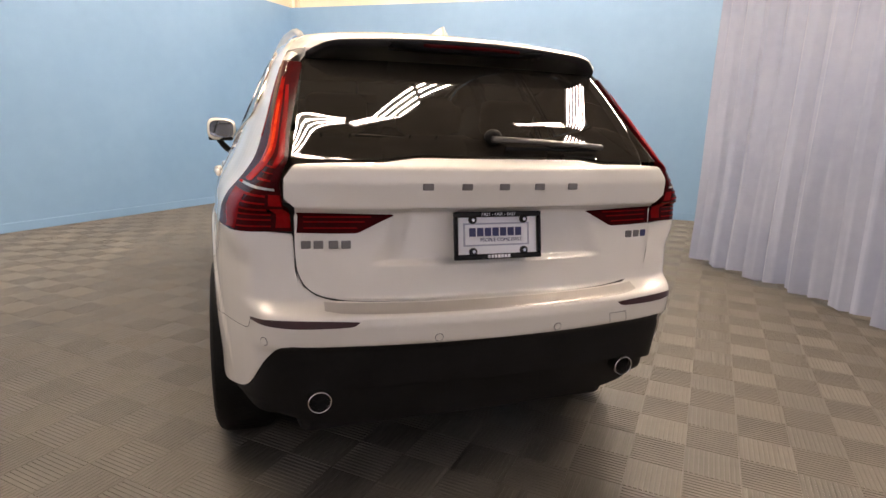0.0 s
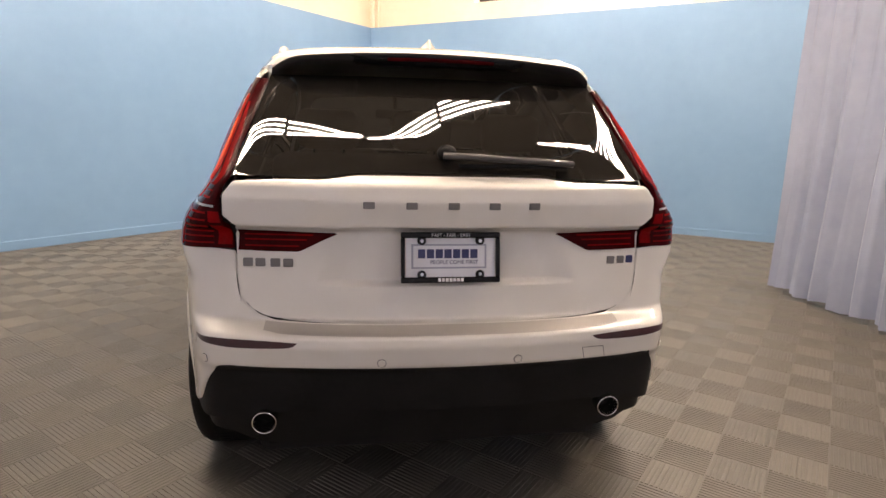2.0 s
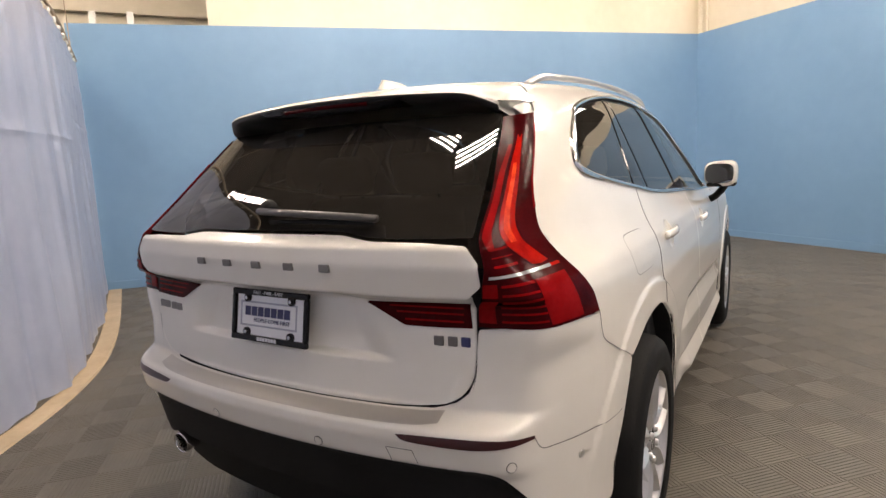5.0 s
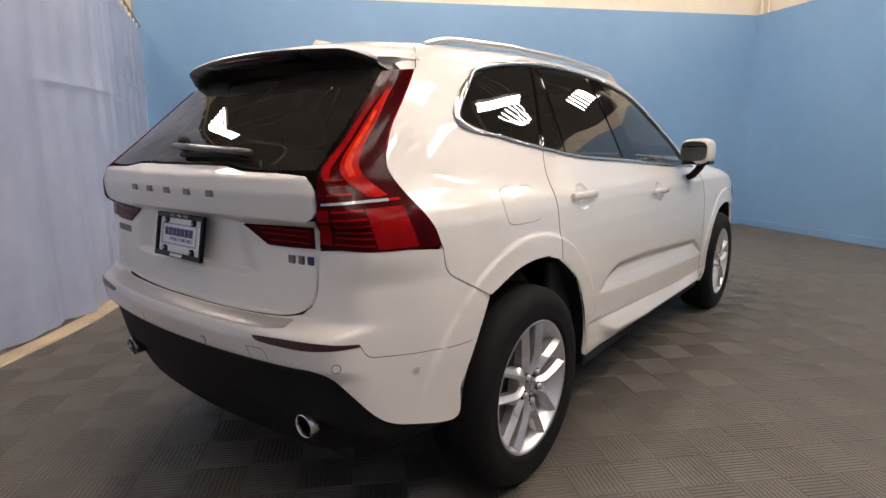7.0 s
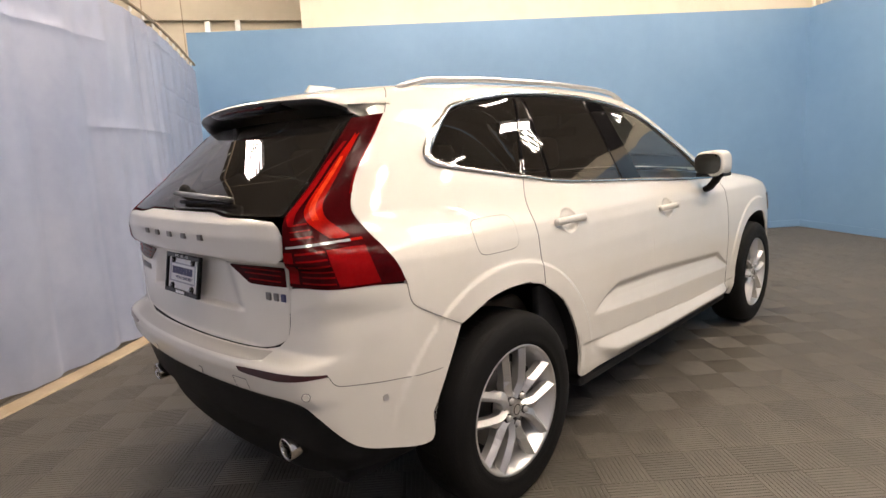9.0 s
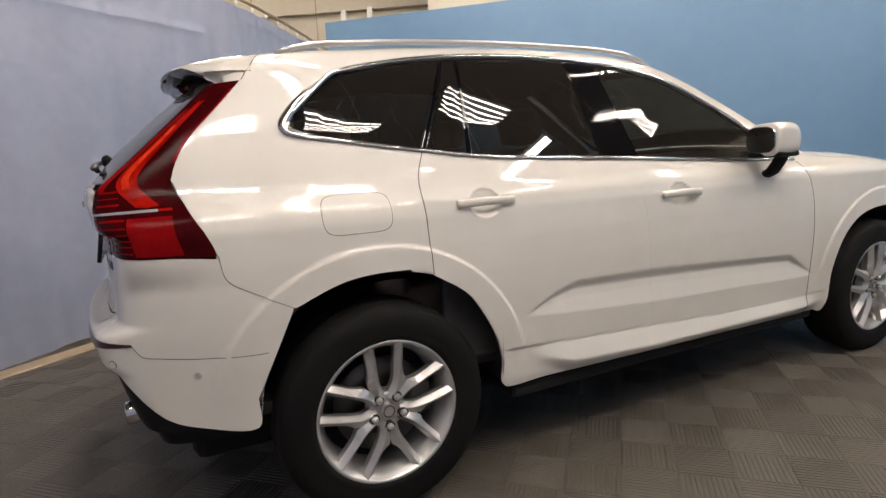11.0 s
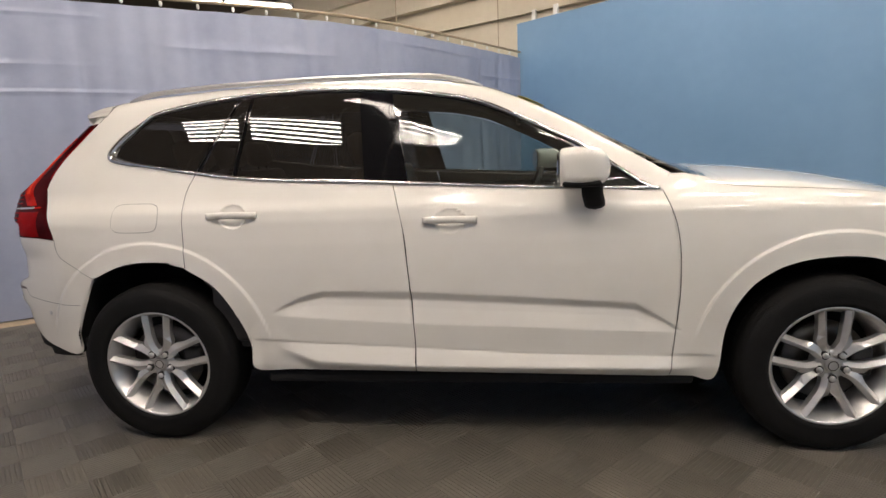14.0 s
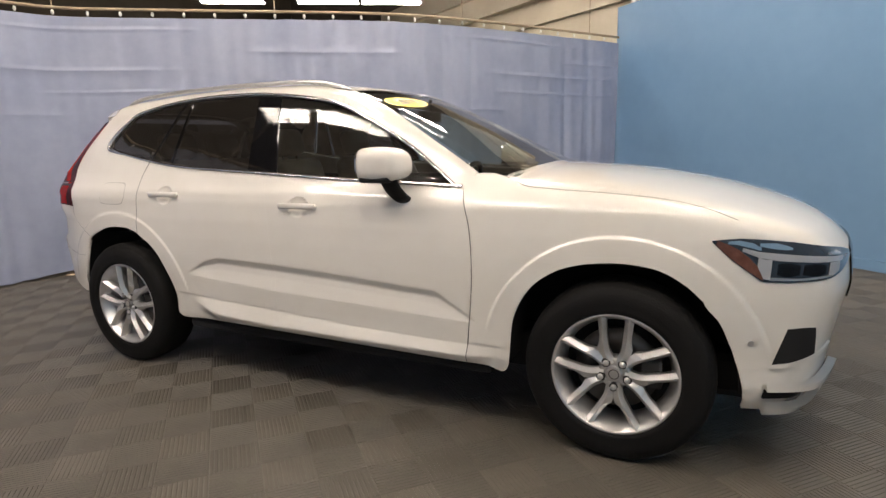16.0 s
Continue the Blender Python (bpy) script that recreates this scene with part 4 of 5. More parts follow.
skin("reversing_strip", [[lamp_at(u, 0.317), lamp_at(u, 0.334)] for u in (0.05, 0.3, 0.55, 0.72)], WHITE_LENS, lamps, 24, 3, lift=0.0045, inset=0, skirt=0.004)
skin("strip_end", [[lamp_at(u, 0.317), lamp_at(u, 0.334)] for u in (0.722, 0.8, 0.86)], RED_HOT, lamps, 8, 3, lift=0.0045, inset=0, skirt=0.004)
skin("brake_block", [[lamp_at(a, 0.02), lamp_at(b, 0.285)] for a, b in ((0.44, 0.44), (0.55, 0.57), (0.67, 0.7), (0.77, 0.83))], RED, lamps, 16, 8, lift=0.004, inset=0, skirt=0.004)
skin("corner_lens", [[lamp_at(u, 0.03), lamp_at(u, 0.295)] for u in (0.01, 0.06, 0.11)], RED, lamps, 6, 8, lift=0.0035, inset=0, skirt=0.003)
for k in range(10):
    v = 0.04 + 0.047 * k
    if 0.28 < v < 0.35:
        continue
    a, b = (0.14, 0.42) if v < 0.3 else (0.1, 0.36 - 0.3 * (v - 0.35))
    skin("lamp_rib", [[lamp_at(u, v), lamp_at(u, v + 0.01)] for u in (a, (a + b) / 2, b)], RED, lamps, 8, 2, lift=0.0038, inset=0, skirt=0.003)

# tailgate: lower panel, upper band, glass
gate_out = [(0.0, 0.748), (0.2, 0.748), (0.4, 0.75), (0.5, 0.755), (0.545, 0.768), (0.58, 0.795), (0.6, 0.84), (0.606, 0.9)]
skin_full("tailgate", [[X(x, z + (1.018 - z) * k / 7) for k in range(8)] for x, z in gate_out], PAINT, car, 80, 130)
band_top = [(0.0, 1.174), (0.2, 1.174), (0.27, 1.173), (0.36, 1.16), (0.5, 1.158), (0.6, 1.152), (0.634, 1.112)]
skin_full("tailgate_band", [[X(a[0] + (b[0] - a[0]) * k / 5, a[1] + (b[1] - a[1]) * k / 5) for k in range(6)] for a, b in zip([(0, 1.022), (0.2, 1.022), (0.28, 1.022), (0.38, 1.021), (0.5, 1.021), (0.595, 1.022), (0.636, 1.055)], band_top)], PAINT, car, 60, 30, straight=True)
gl_low = [(0.0, 1.177), (0.2, 1.177), (0.27, 1.176), (0.36, 1.164), (0.5, 1.162), (0.612, 1.164)]
skin_full("rear_window", [[X(a[0] + (b - a[0]) * k / 4, a[1] + (1.47 - a[1]) * k / 4) for k in range(5)] for a, b in zip(gl_low, (0, 0.17, 0.23, 0.31, 0.44, 0.542))], PRIVACY, car, 40, 24, lift=-0.001, skirt=0.0, label="dark tinted tailgate glass")
strips = dict(zip((1, -1), skin("tailgate_lamp", [[X(*a), X(*b)] for a, b in (((0.6, 0.953), (0.6, 1.012)), ((0.52, 0.951), (0.52, 1.011)), ((0.43, 0.951), (0.44, 1.009)), ((0.37, 0.981), (0.38, 1.007)), ((0.325, 1.003), (0.33, 1.006)))], RED_DARK, car, 30, 8, lift=0.004, inset=0, skirt=0.01, straight=True, label="slim dark red tailgate lamp")))
for z in (0.965, 0.983, 0.998):
    skin("lamp_rib", [[X(0.58, z), X(0.58, z + 0.004)], [X(0.43 - (z - 0.965) * 1.2, z), X(0.43 - (z - 0.965) * 1.2, z + 0.004)]], RED, strips, 12, 2, lift=0.0055, inset=0, skirt=0.003)

# spoiler
v, f = [], []
nx = 41
for i in range(nx):
    u = -1 + 2 * i / (nx - 1)
    x = 0.56 * u
    e = abs(u) ** 2
    tail = 0.405 + 0.085 * e + 0.03 * max(0, abs(u) - 0.9) * 10 * abs(u)
    z0 = float(onto(np.array([0.588 * abs(u)]), np.array([0.66]))[0, 2]) + 0.003
    drop = max(0, (abs(u) - 0.8) / 0.2)
    zt = 1.542 - 0.02 * e - 0.03 * drop ** 2
    end = 0.045 * drop ** 1.2
    sec = [(0.66, z0), (0.58, (z0 * 2 + zt) / 3 + 0.004), (0.5 + 0.02 * e, (z0 + 2 * zt) / 3 + 0.003), (tail + 0.004, zt), (tail, zt - 0.006), (tail + 0.006, zt - 0.018), (tail + 0.05, zt - 0.03 - 0.2 * end), (0.58, zt - 0.04 - 0.7 * end), (0.66, min(zt - 0.05 - end, z0 - 0.02))]
    v += [(u * (0.535 + 0.053 * min(1, max(0, (y - tail) / (0.66 - tail)))), y, z) for y, z in sec]
under = []
for i in range(nx - 1):
    for j in range(8):
        (f if j < 4 else under).append((i * 9 + j, i * 9 + j + 1, (i + 1) * 9 + j + 1, (i + 1) * 9 + j))
f += [tuple(range(9)), tuple((nx - 1) * 9 + j for j in range(8, -1, -1))]
spoiler = link_mesh("spoiler", v, f, PAINT, car)
link_mesh("spoiler_underside", v, under, UNDER, spoiler, label="satin black spoiler underside")
v, f = [], []
for i in range(25):
    u = -1 + 2 * i / 24
    x, e = 0.29 * u, (0.29 * u / 0.56) ** 2
    tail, zt, h = 0.405 + 0.085 * e, 1.542 - 0.02 * e, max(0.03, (1 - u ** 4))
    for y, z in ((tail + 0.004, zt - 0.012), (tail + 0.006, zt - 0.012 - 0.026 * h), (tail + 0.04, zt - 0.024 - 0.022 * h), (tail + 0.1, zt - 0.034)):
        v.append((x, y, z))
for i in range(24):
    for j in range(3):
        f.append((i * 4 + j, i * 4 + j + 1, (i + 1) * 4 + j + 1, (i + 1) * 4 + j))
link_mesh("brake_lamp_housing", v, f, GLOSSBLACK, spoiler, label="gloss black housing of the high brake lamp")
link_mesh("high_brake_lamp", *sweep([(x, 0.408 + 0.27 * x * x, 1.517 - 0.064 * x * x) for x in np.linspace(-0.17, 0.17, 13)], ring(0.006, 6)), RED_DARK, spoiler)
# aerial fin
v, f = [], []
for i in range(11):
    a = i / 10
    for k in range(7):
        b = k / 6
        h = 0.052 * (1 - a) ** 0.4 * (1 - 0.12 * b)
        y = 0.7 + 0.17 * a
        w = 0.032 * math.sin(math.pi * min(1, max(0.04, 1 - a))) ** 0.6 * (1 - b ** 1.6) + 0.003 * (1 - a)
        for q in (1, -1):
            v.append((q * w, y + 0.035 * b, 1.586 + 0.02 * a + h * b))
n = 14
for i in range(10):
    for k in range(6):
        for q in (0, 1):
            g = (i * n + 2 * k + q, i * n + 2 * k + 2 + q, (i + 1) * n + 2 * k + 2 + q, (i + 1) * n + 2 * k + q)
            f.append(g if q else g[::-1])
    f.append((i * n + 12, i * n + 13, (i + 1) * n + 13, (i + 1) * n + 12))
for k in range(6):
    f.append((2 * k, 2 * k + 1, 2 * k + 3, 2 * k + 2))
link_mesh("aerial_fin", v, f, PAINT, car, smooth=True)

# rear wiper
WIPER = mat_base("satin_wiper_paint", (0.045, 0.042, 0.04), 0.28, Coat_Weight=0.5, Coat_Roughness=0.15)
wy = lambda x, z: float(wrap([X(abs(x), z)[0]], [z])[0, 1])
wiper = link_mesh("rear_wiper", *sweep([(x, wy(x, z) - 0.032, z) for x, z in ((-0.025, 1.23), (0.08, 1.226), (0.2, 1.22), (0.3, 1.215), (0.365, 1.211))], ring(0.011, 8, 1.2, 0.9)), WIPER, car, label="satin black rear wiper")
link_mesh("wiper_blade", *sweep([(x, wy(x, 1.2) - 0.012, 1.203 - 0.012 * abs(x - 0.18)) for x in np.linspace(0.02, 0.35, 9)], ring(0.007, 6)), BLACK, wiper)
bm = bmesh.new()
add_sphere(bm, 0.024, pose(-0.012, wy(0, 1.236) - 0.012, 1.236) @ Matrix.Diagonal((1.2, 0.8, 1, 1)))
part("wiper_pivot", bm, BLACK, wiper, smooth=True)

# raised badge marks, plain shapes
BADGE = mat_base("grey_badge_metal", (0.2, 0.19, 0.18), 0.3, 0.8)
def badge(shapes, depth, mat, parent, label=""):
    for x, z, w, h in shapes:
        y = wy(x, z)
        bm = bmesh.new()
        add_box(bm, x - w / 2, x + w / 2, y - depth, y + 0.01, z - h / 2, z + h / 2, None, 0.0025)
        part("badge", bm, mat, parent, label)


badge([(-0.235 + 0.1178 * k, 1.092, 0.032, 0.02) for k in range(5)], 0.006, BADGE, car)
badge([(x, 0.918, 0.028, 0.024) for x in (-0.575, -0.54, -0.498, -0.462)] + [(0.515, 0.918, 0.026, 0.024), (0.55, 0.918, 0.024, 0.024)], 0.004, BADGE, car)
badge([(0.582, 0.918, 0.024, 0.024)], 0.003, NAVY, car)

# rear bumper and valance
b_top = [X(0, 0.7465), X(0.2, 0.7465), X(0.4, 0.748), X(0.5, 0.7525), X(0.552, 0.764), X(0.587, 0.793), X(0.607, 0.84), X(0.613, 0.95), X(0.7, 0.958), Y(0.332, 0.955), Y(0.478, 0.94), Y(0.493, 0.872), Y(0.556, 0.826), Y(0.676, 0.762)]
b_low = [X(0, 0.625), X(0.2, 0.625), X(0.38, 0.626), X(0.46, 0.627), X(0.52, 0.627), X(0.56, 0.628), X(0.6, 0.629), X(0.63, 0.629), X(0.665, 0.618), Y(0.2, 0.57), Y(0.29, 0.46), Y(0.4, 0.42), Y(0.538, 0.4), Y(0.546, 0.5)]
b_low2, b_top2 = cat(np.array(b_low), 66), cat(np.array(b_top), 66, True)
bump = []
for a, b in zip(b_low2, b_top2):
    bump.append([(a[0] + (b[0] - a[0]) * k / 5, a[1] + (b[1] - a[1]) * k / 5) for k in range(6)])
bumper = skin_full("rear_bumper", bump, PAINT, car, 110, 50, straight=True)
v_top = [X(0, 0.628), X(0.3, 0.629), X(0.5, 0.631), X(0.62, 0.634), X(0.66, 0.628), Y(0.2, 0.59), Y(0.29, 0.48), Y(0.41, 0.435)]
v_low = [X(0, 0.46), X(0.3, 0.46), X(0.5, 0.455), X(0.6, 0.445), X(0.64, 0.432), Y(0.25, 0.42), Y(0.3, 0.415), Y(0.4, 0.41)]
skin_full("valance", [[a, b] for a, b in zip(v_low, v_top)], BLACK, car, 70, 24, lift=-0.007, inset=0, label="black plastic lower bumper valance")
v_lo2 = [X(0, 0.3), X(0.3, 0.3), X(0.5, 0.3), X(0.6, 0.32), X(0.66, 0.35), Y(0.3, 0.36), Y(0.4, 0.37), Y(0.5, 0.38)]
skin_full("valance_skirt", [[a, b] for a, b in zip(v_lo2, [X(0, 0.468), X(0.3, 0.468), X(0.5, 0.462), X(0.6, 0.452), X(0.66, 0.44), Y(0.25, 0.43), Y(0.3, 0.42), Y(0.4, 0.41)])], BLACK, car, 50, 12, lift=-0.03, inset=0, straight=True, label="black plastic lower bumper valance")
SILL_STEEL = mat_base("satin_sill_steel", (0.5, 0.47, 0.43), 0.34, 0.45)
skin_full("load_sill", [[X(0, 0.7235), X(0, 0.742)], [X(0.25, 0.7235), X(0.25, 0.742)], [X(0.45, 0.7265), X(0.45, 0.7445)], [X(0.53, 0.7335), X(0.53, 0.7485)]], SILL_STEEL, car, 40, 6, lift=0.003, inset=0, skirt=0.004, label="brushed steel load sill strip")
skin("reflector", [[X(*a), X(*b)] for a, b in (((0.435, 0.704), (0.435, 0.705)), ((0.46, 0.692), (0.48, 0.708)), ((0.55, 0.689), (0.55, 0.711)), ((0.62, 0.69), (0.62, 0.713)), ((0.68, 0.694), (0.68, 0.713)), ((0.735, 0.697), (0.735, 0.704)))], REFLECTOR, car, 40, 6, lift=0.002, inset=0, skirt=0.006, label="slim dark red reflector")
# grey strip paints the shade line of the bumper's crease
trim("crease_shade_line", [X(0.735, 0.7), Y(0.25, 0.665), Y(0.3, 0.655), Y(0.4, 0.645), Y(0.54, 0.64), Y(0.588, 0.641)], SEAM_CREASE, car, 0.0012, 1.0, 0.0, n=40)
for sx, sz in ((0.2, 0.645), (0.7, 0.644)):
    for q in (1, -1):
        p = wrap([X(sx, sz)[0]], [sz])
        n = hull_normals(p)[0]
        m = Vector(n).to_track_quat("Z", "Y").to_matrix().to_4x4()
        bm = bmesh.new()
        add_cyl(bm, 0.011, 0.011, 0.006, Matrix.Translation((q * p[0, 0], p[0, 1], p[0, 2])) @ pose(0, 0, 0) @ (m if q > 0 else Matrix.Diagonal((-1, 1, 1, 1)) @ m @ Matrix.Diagonal((-1, 1, 1, 1))), 20)
        part("parking_sensor", bm, PAINT, bumper)
        link_mesh("sensor_ring", *sweep([Vector((q * p[0, 0], p[0, 1], p[0, 2])) + (Matrix.Diagonal((q, 1, 1, 1)) @ m).to_3x3() @ Vector((0.0125 * math.cos(a), 0.0125 * math.sin(a), 0.001)) for a in np.linspace(0, 2 * math.pi, 21)], ring(0.001, 5)), SEAM_CREASE, bumper)
p = wrap([Y(0.389, 0.593)[0]], [0.593])
n = hull_normals(p)[0]
bm = bmesh.new()
add_cyl(bm, 0.011, 0.01, 0.006, Matrix.Translation(p[0]) @ Vector(n).to_track_quat("Z", "Y").to_matrix().to_4x4(), 20)
part("parking_sensor", bm, SILVER, bumper)
# towing-eye cover outline
for line in ([X(0.415, 0.632), X(0.405, 0.668), X(0.475, 0.668), X(0.485, 0.634)],):
    trim("tow_cover_gap", line, SEAM_CREASE, car, 0.0009, 1.0, 0.0004, sides=(1,), n=40, straight=True)
# exhaust tips
for q in (1, -1):
    v, f = lathe([(0.033, 0.0), (0.0345, -0.004), (0.0365, 0.0), (0.037, 0.02), (0.035, 0.16), (0.031, 0.16), (0.031, 0.02)], 32, True)
    tip = link_mesh("exhaust_tip", v, f, CHROME, car, label="polished round exhaust tip")
    tip.matrix_basis = pose(q * 0.545, 0.175, 0.428, -86, 0, 0)
    bm = bmesh.new()
    add_cyl(bm, 0.0315, 0.0315, 0.01, pose(0, 0, 0.06), 24)
    part("tip_bore", bm, VOID, tip)

# number plate holder with a dealer's insert
plate = new("plate_holder")
plate.parent = car
plate.matrix_basis = pose(0, 0.138, 0.939, -10, 0, 0)
bm = bmesh.new()
add_box(bm, -0.13, 0.13, -0.004, 0.0, -0.06, 0.06, None, 0.0015)
part("insert", bm, PLATE, plate, "white and silver dealer insert")
bm = bmesh.new()
for x0, x1, z0, z1 in ((-0.145, 0.145, 0.056, 0.073), (-0.145, 0.145, -0.073, -0.056), (-0.145, -0.133, -0.056, 0.056), (0.133, 0.145, -0.056, 0.056)):
    add_box(bm, x0, x1, -0.012, 0.003, z0, z1, None, 0.003)
for x in (-0.085, 0.085):
    for z in (-0.048, 0.048):
        add_cyl(bm, 0.013, 0.013, 0.008, pose(x, -0.006, z * 1.02, 90, 0, 0), 16)
part("holder_rim", bm, GLOSSBLACK, plate, "black plate holder rim")
for x in (-0.085, 0.085):
    for z in (-0.047, 0.047):
        bm = bmesh.new()
        add_cyl(bm, 0.006, 0.005, 0.006, pose(x, -0.012, z * 1.02, 90, 0, 0), 12)
        part("bolt", bm, CHROME, plate)
bm = bmesh.new()
for x0, x1, z0, z1 in ((-0.115, 0.105, 0.034, 0.039), (-0.115, 0.105, -0.032, -0.027), (-0.115, -0.109, -0.027, 0.034), (0.1, 0.105, -0.027, 0.034)):
    add_box(bm, x0, x1, -0.0055, -0.003, z0, z1)
part("insert_border", bm, GREYPRINT, plate, smooth=False)
bm = bmesh.new()
for k in range(7):
    x = -0.085 + 0.0255 * k
    add_box(bm, x - 0.0105, x + 0.0105, -0.0056, -0.003, -0.002, 0.024)
part("print", bm, NAVY, plate)


def lettering(text, size, m, mat, parent, name="lettering"):
    cu = bpy.data.curves.new(name, "FONT")
    cu.body, cu.size, cu.align_x, cu.align_y, cu.extrude = text, size, "CENTER", "CENTER", 0.0004
    tmp = bpy.data.objects.new("tmp", cu)
    scene.collection.objects.link(tmp)
    me = bpy.data.meshes.new_from_object(tmp.evaluated_get(bpy.context.evaluated_depsgraph_get()))
    bpy.data.objects.remove(tmp)
    me.materials.clear()
    me.materials.append(mat)
    ob = new(name, me)
    ob.parent, ob.matrix_basis = parent, m
    return ob


lettering("PEOPLE COME FIRST", 0.0155, pose(0.01, -0.0055, -0.014, 90, 0, 0), NAVY, plate)
lettering("FAST - FAIR - EASY", 0.014, pose(0, -0.0128, 0.0645, 90, 0, 0), PLATE, plate)
bm = bmesh.new()
for k in range(7):
    add_box(bm, -0.038 + 0.011 * k, -0.0295 + 0.011 * k, -0.0128, -0.01, -0.069, -0.059)
part("rim_print", bm, PLATE, plate)

# ---- front end ----
fb = []
arch_edge = [(4.268, 0.268), (4.247, 0.44), (4.19, 0.594), (4.12, 0.69), (4.135, 0.81), (4.15, 0.92)]
for k, a in enumerate(np.linspace(0, 1, 9)):
    row = []
    for j, (y, z) in enumerate(arch_edge):
        s0, z0 = Y(y, z)
        z1 = (0.27, 0.43, 0.58, 0.7, 0.8, 0.9)[j]
        row.append((s0 + (4.6 - s0) * (1 - a), z0 + (z1 - z0) * (1 - a)))
    fb.append(row)
front_bumper = skin_full("front_bumper", fb, PAINT, car, 110, 90)


def F(x, y, z):
    return (s_of(x, y), z)


head_low = [(0.853, 4.146, 0.907), (0.847, 4.212, 0.845), (0.825, 4.312, 0.768), (0.8, 4.395, 0.766), (0.73, 4.475, 0.774), (0.62, 4.56, 0.794), (0.47, 4.6, 0.822)]
head_top = [(0.853, 4.148, 0.912), (0.83, 4.235, 0.921), (0.809, 4.31, 0.917), (0.77, 4.39, 0.908), (0.7, 4.47, 0.889), (0.58, 4.56, 0.866), (0.45, 4.6, 0.838)]
hl = [[F(*a), tuple((np.array(F(*a)) + np.array(F(*b))) / 2), F(*b)] for a, b in zip(head_low, head_top)]
LENS_DARK = mat_base("headlamp_inner", (0.022, 0.023, 0.027), 0.04, Coat_Weight=1.0, Coat_Roughness=0.02)
heads = dict(zip((1, -1), skin("headlamp", hl, LENS_DARK, car, 50, 16, lift=0.003, inset=0.0, skirt=0.012, straight=True, label="dark glass headlamp with a bright sideways T light")))
hd = np.array(hl)


def head_at(u, v):
    row = cat(hd, 101, True)[int(round(u * 100))]
    return tuple(row[0] + (row[2] - row[0]) * v)


def head_quad(name, corners, mat, lift=0.0055, label=""):
    """A piece of the lamp between (u, lower v, upper v) rows."""
    skin(name, [[head_at(u, a), head_at(u, b)] for u, a, b in corners], mat, heads, 16, 5, lift=lift, inset=0, skirt=0.003, label=label, straight=True)


head_quad("side_marker", ((0.03, 0.1, 0.9), (0.09, 0.03, 0.66), (0.17, 0.03, 0.54), (0.26, 0.03, 0.4), (0.335, 0.03, 0.2)), AMBER, 0.005, "amber side marker")
head_quad("running_light", ((0.2, 0.52, 0.64), (0.3, 0.53, 0.68), (0.42, 0.53, 0.7), (0.6, 0.53, 0.7), (0.8, 0.52, 0.68), (0.97, 0.5, 0.6)), WHITE_LENS, 0.007, "white daytime running light bar")
head_quad("running_light", ((0.3, 0.3, 0.54), (0.335, 0.08, 0.54), (0.385, 0.06, 0.54)), WHITE_LENS, 0.0065)
head_quad("lamp_reflector", ((0.1, 0.66, 0.84), (0.16, 0.7, 0.9), (0.25, 0.72, 0.88), (0.31, 0.72, 0.8)), CHROME, 0.005)
head_quad("lamp_reflector", ((0.3, 0.82, 0.9), (0.4, 0.8, 0.94), (0.46, 0.8, 0.9), (0.49, 0.82, 0.86)), CHROME, 0.005)
head_quad("lamp_reflector", ((0.68, 0.74, 0.8), (0.75, 0.74, 0.92), (0.8, 0.74, 0.9)), GREY_LENS, 0.005)
head_quad("lamp_frame", ((0.385, 0.04, 0.12), (0.55, 0.04, 0.1), (0.74, 0.04, 0.12)), GREY_LENS)
head_quad("lamp_frame", ((0.69, 0.12, 0.52), (0.72, 0.1, 0.52), (0.76, 0.18, 0.52)), WHITE_LENS, 0.006)
head_quad("lamp_projector", ((0.42, 0.2, 0.44), (0.46, 0.15, 0.48), (0.5, 0.15, 0.48), (0.54, 0.2, 0.44)), GLOSSBLACK, 0.006)
head_quad("lamp_projector", ((0.56, 0.2, 0.44), (0.6, 0.15, 0.48), (0.64, 0.15, 0.48), (0.67, 0.2, 0.44)), GLOSSBLACK, 0.006)
skin("headlamp_surround", [[F(0.855, 4.14, 0.905), T(0.8, 4.19)], [F(0.83, 4.235, 0.919), T(0.8, 4.25)], [F(0.809, 4.31, 0.915), T(0.79, 4.33)], [F(0.77, 4.39, 0.906), T(0.755, 4.4)], [F(0.7, 4.47, 0.887), T(0.68, 4.48)], [F(0.58, 4.56, 0.864), T(0.55, 4.55)], [F(0.45, 4.6, 0.836), T(0.42, 4.58)]], PAINT, car, 40, 8, lift=-0.001, inset=0)
# grille edge, air inlet, lower lip
skin_full("grille", [[(4.6, 0.6), (4.6, 0.86)], [F(0.2, 4.66, 0.6), F(0.22, 4.66, 0.86)], [F(0.36, 4.63, 0.63), F(0.42, 4.61, 0.85)], [F(0.4, 4.62, 0.66), F(0.45, 4.6, 0.83)]], GLOSSBLACK, car, 30, 10, lift=0.006, inset=0, label="black front grille")
skin("air_inlet", [[F(0.799, 4.361, 0.462), F(0.792, 4.406, 0.596)], [F(0.775, 4.41, 0.470), F(0.777, 4.44, 0.600)], [F(0.75, 4.455, 0.483), F(0.762, 4.47, 0.602)], [F(0.726, 4.496, 0.498), F(0.747, 4.493, 0.600)]], VOID, car, 20, 10, lift=0.004, inset=0, skirt=0.01, straight=True, label="black side air inlet")
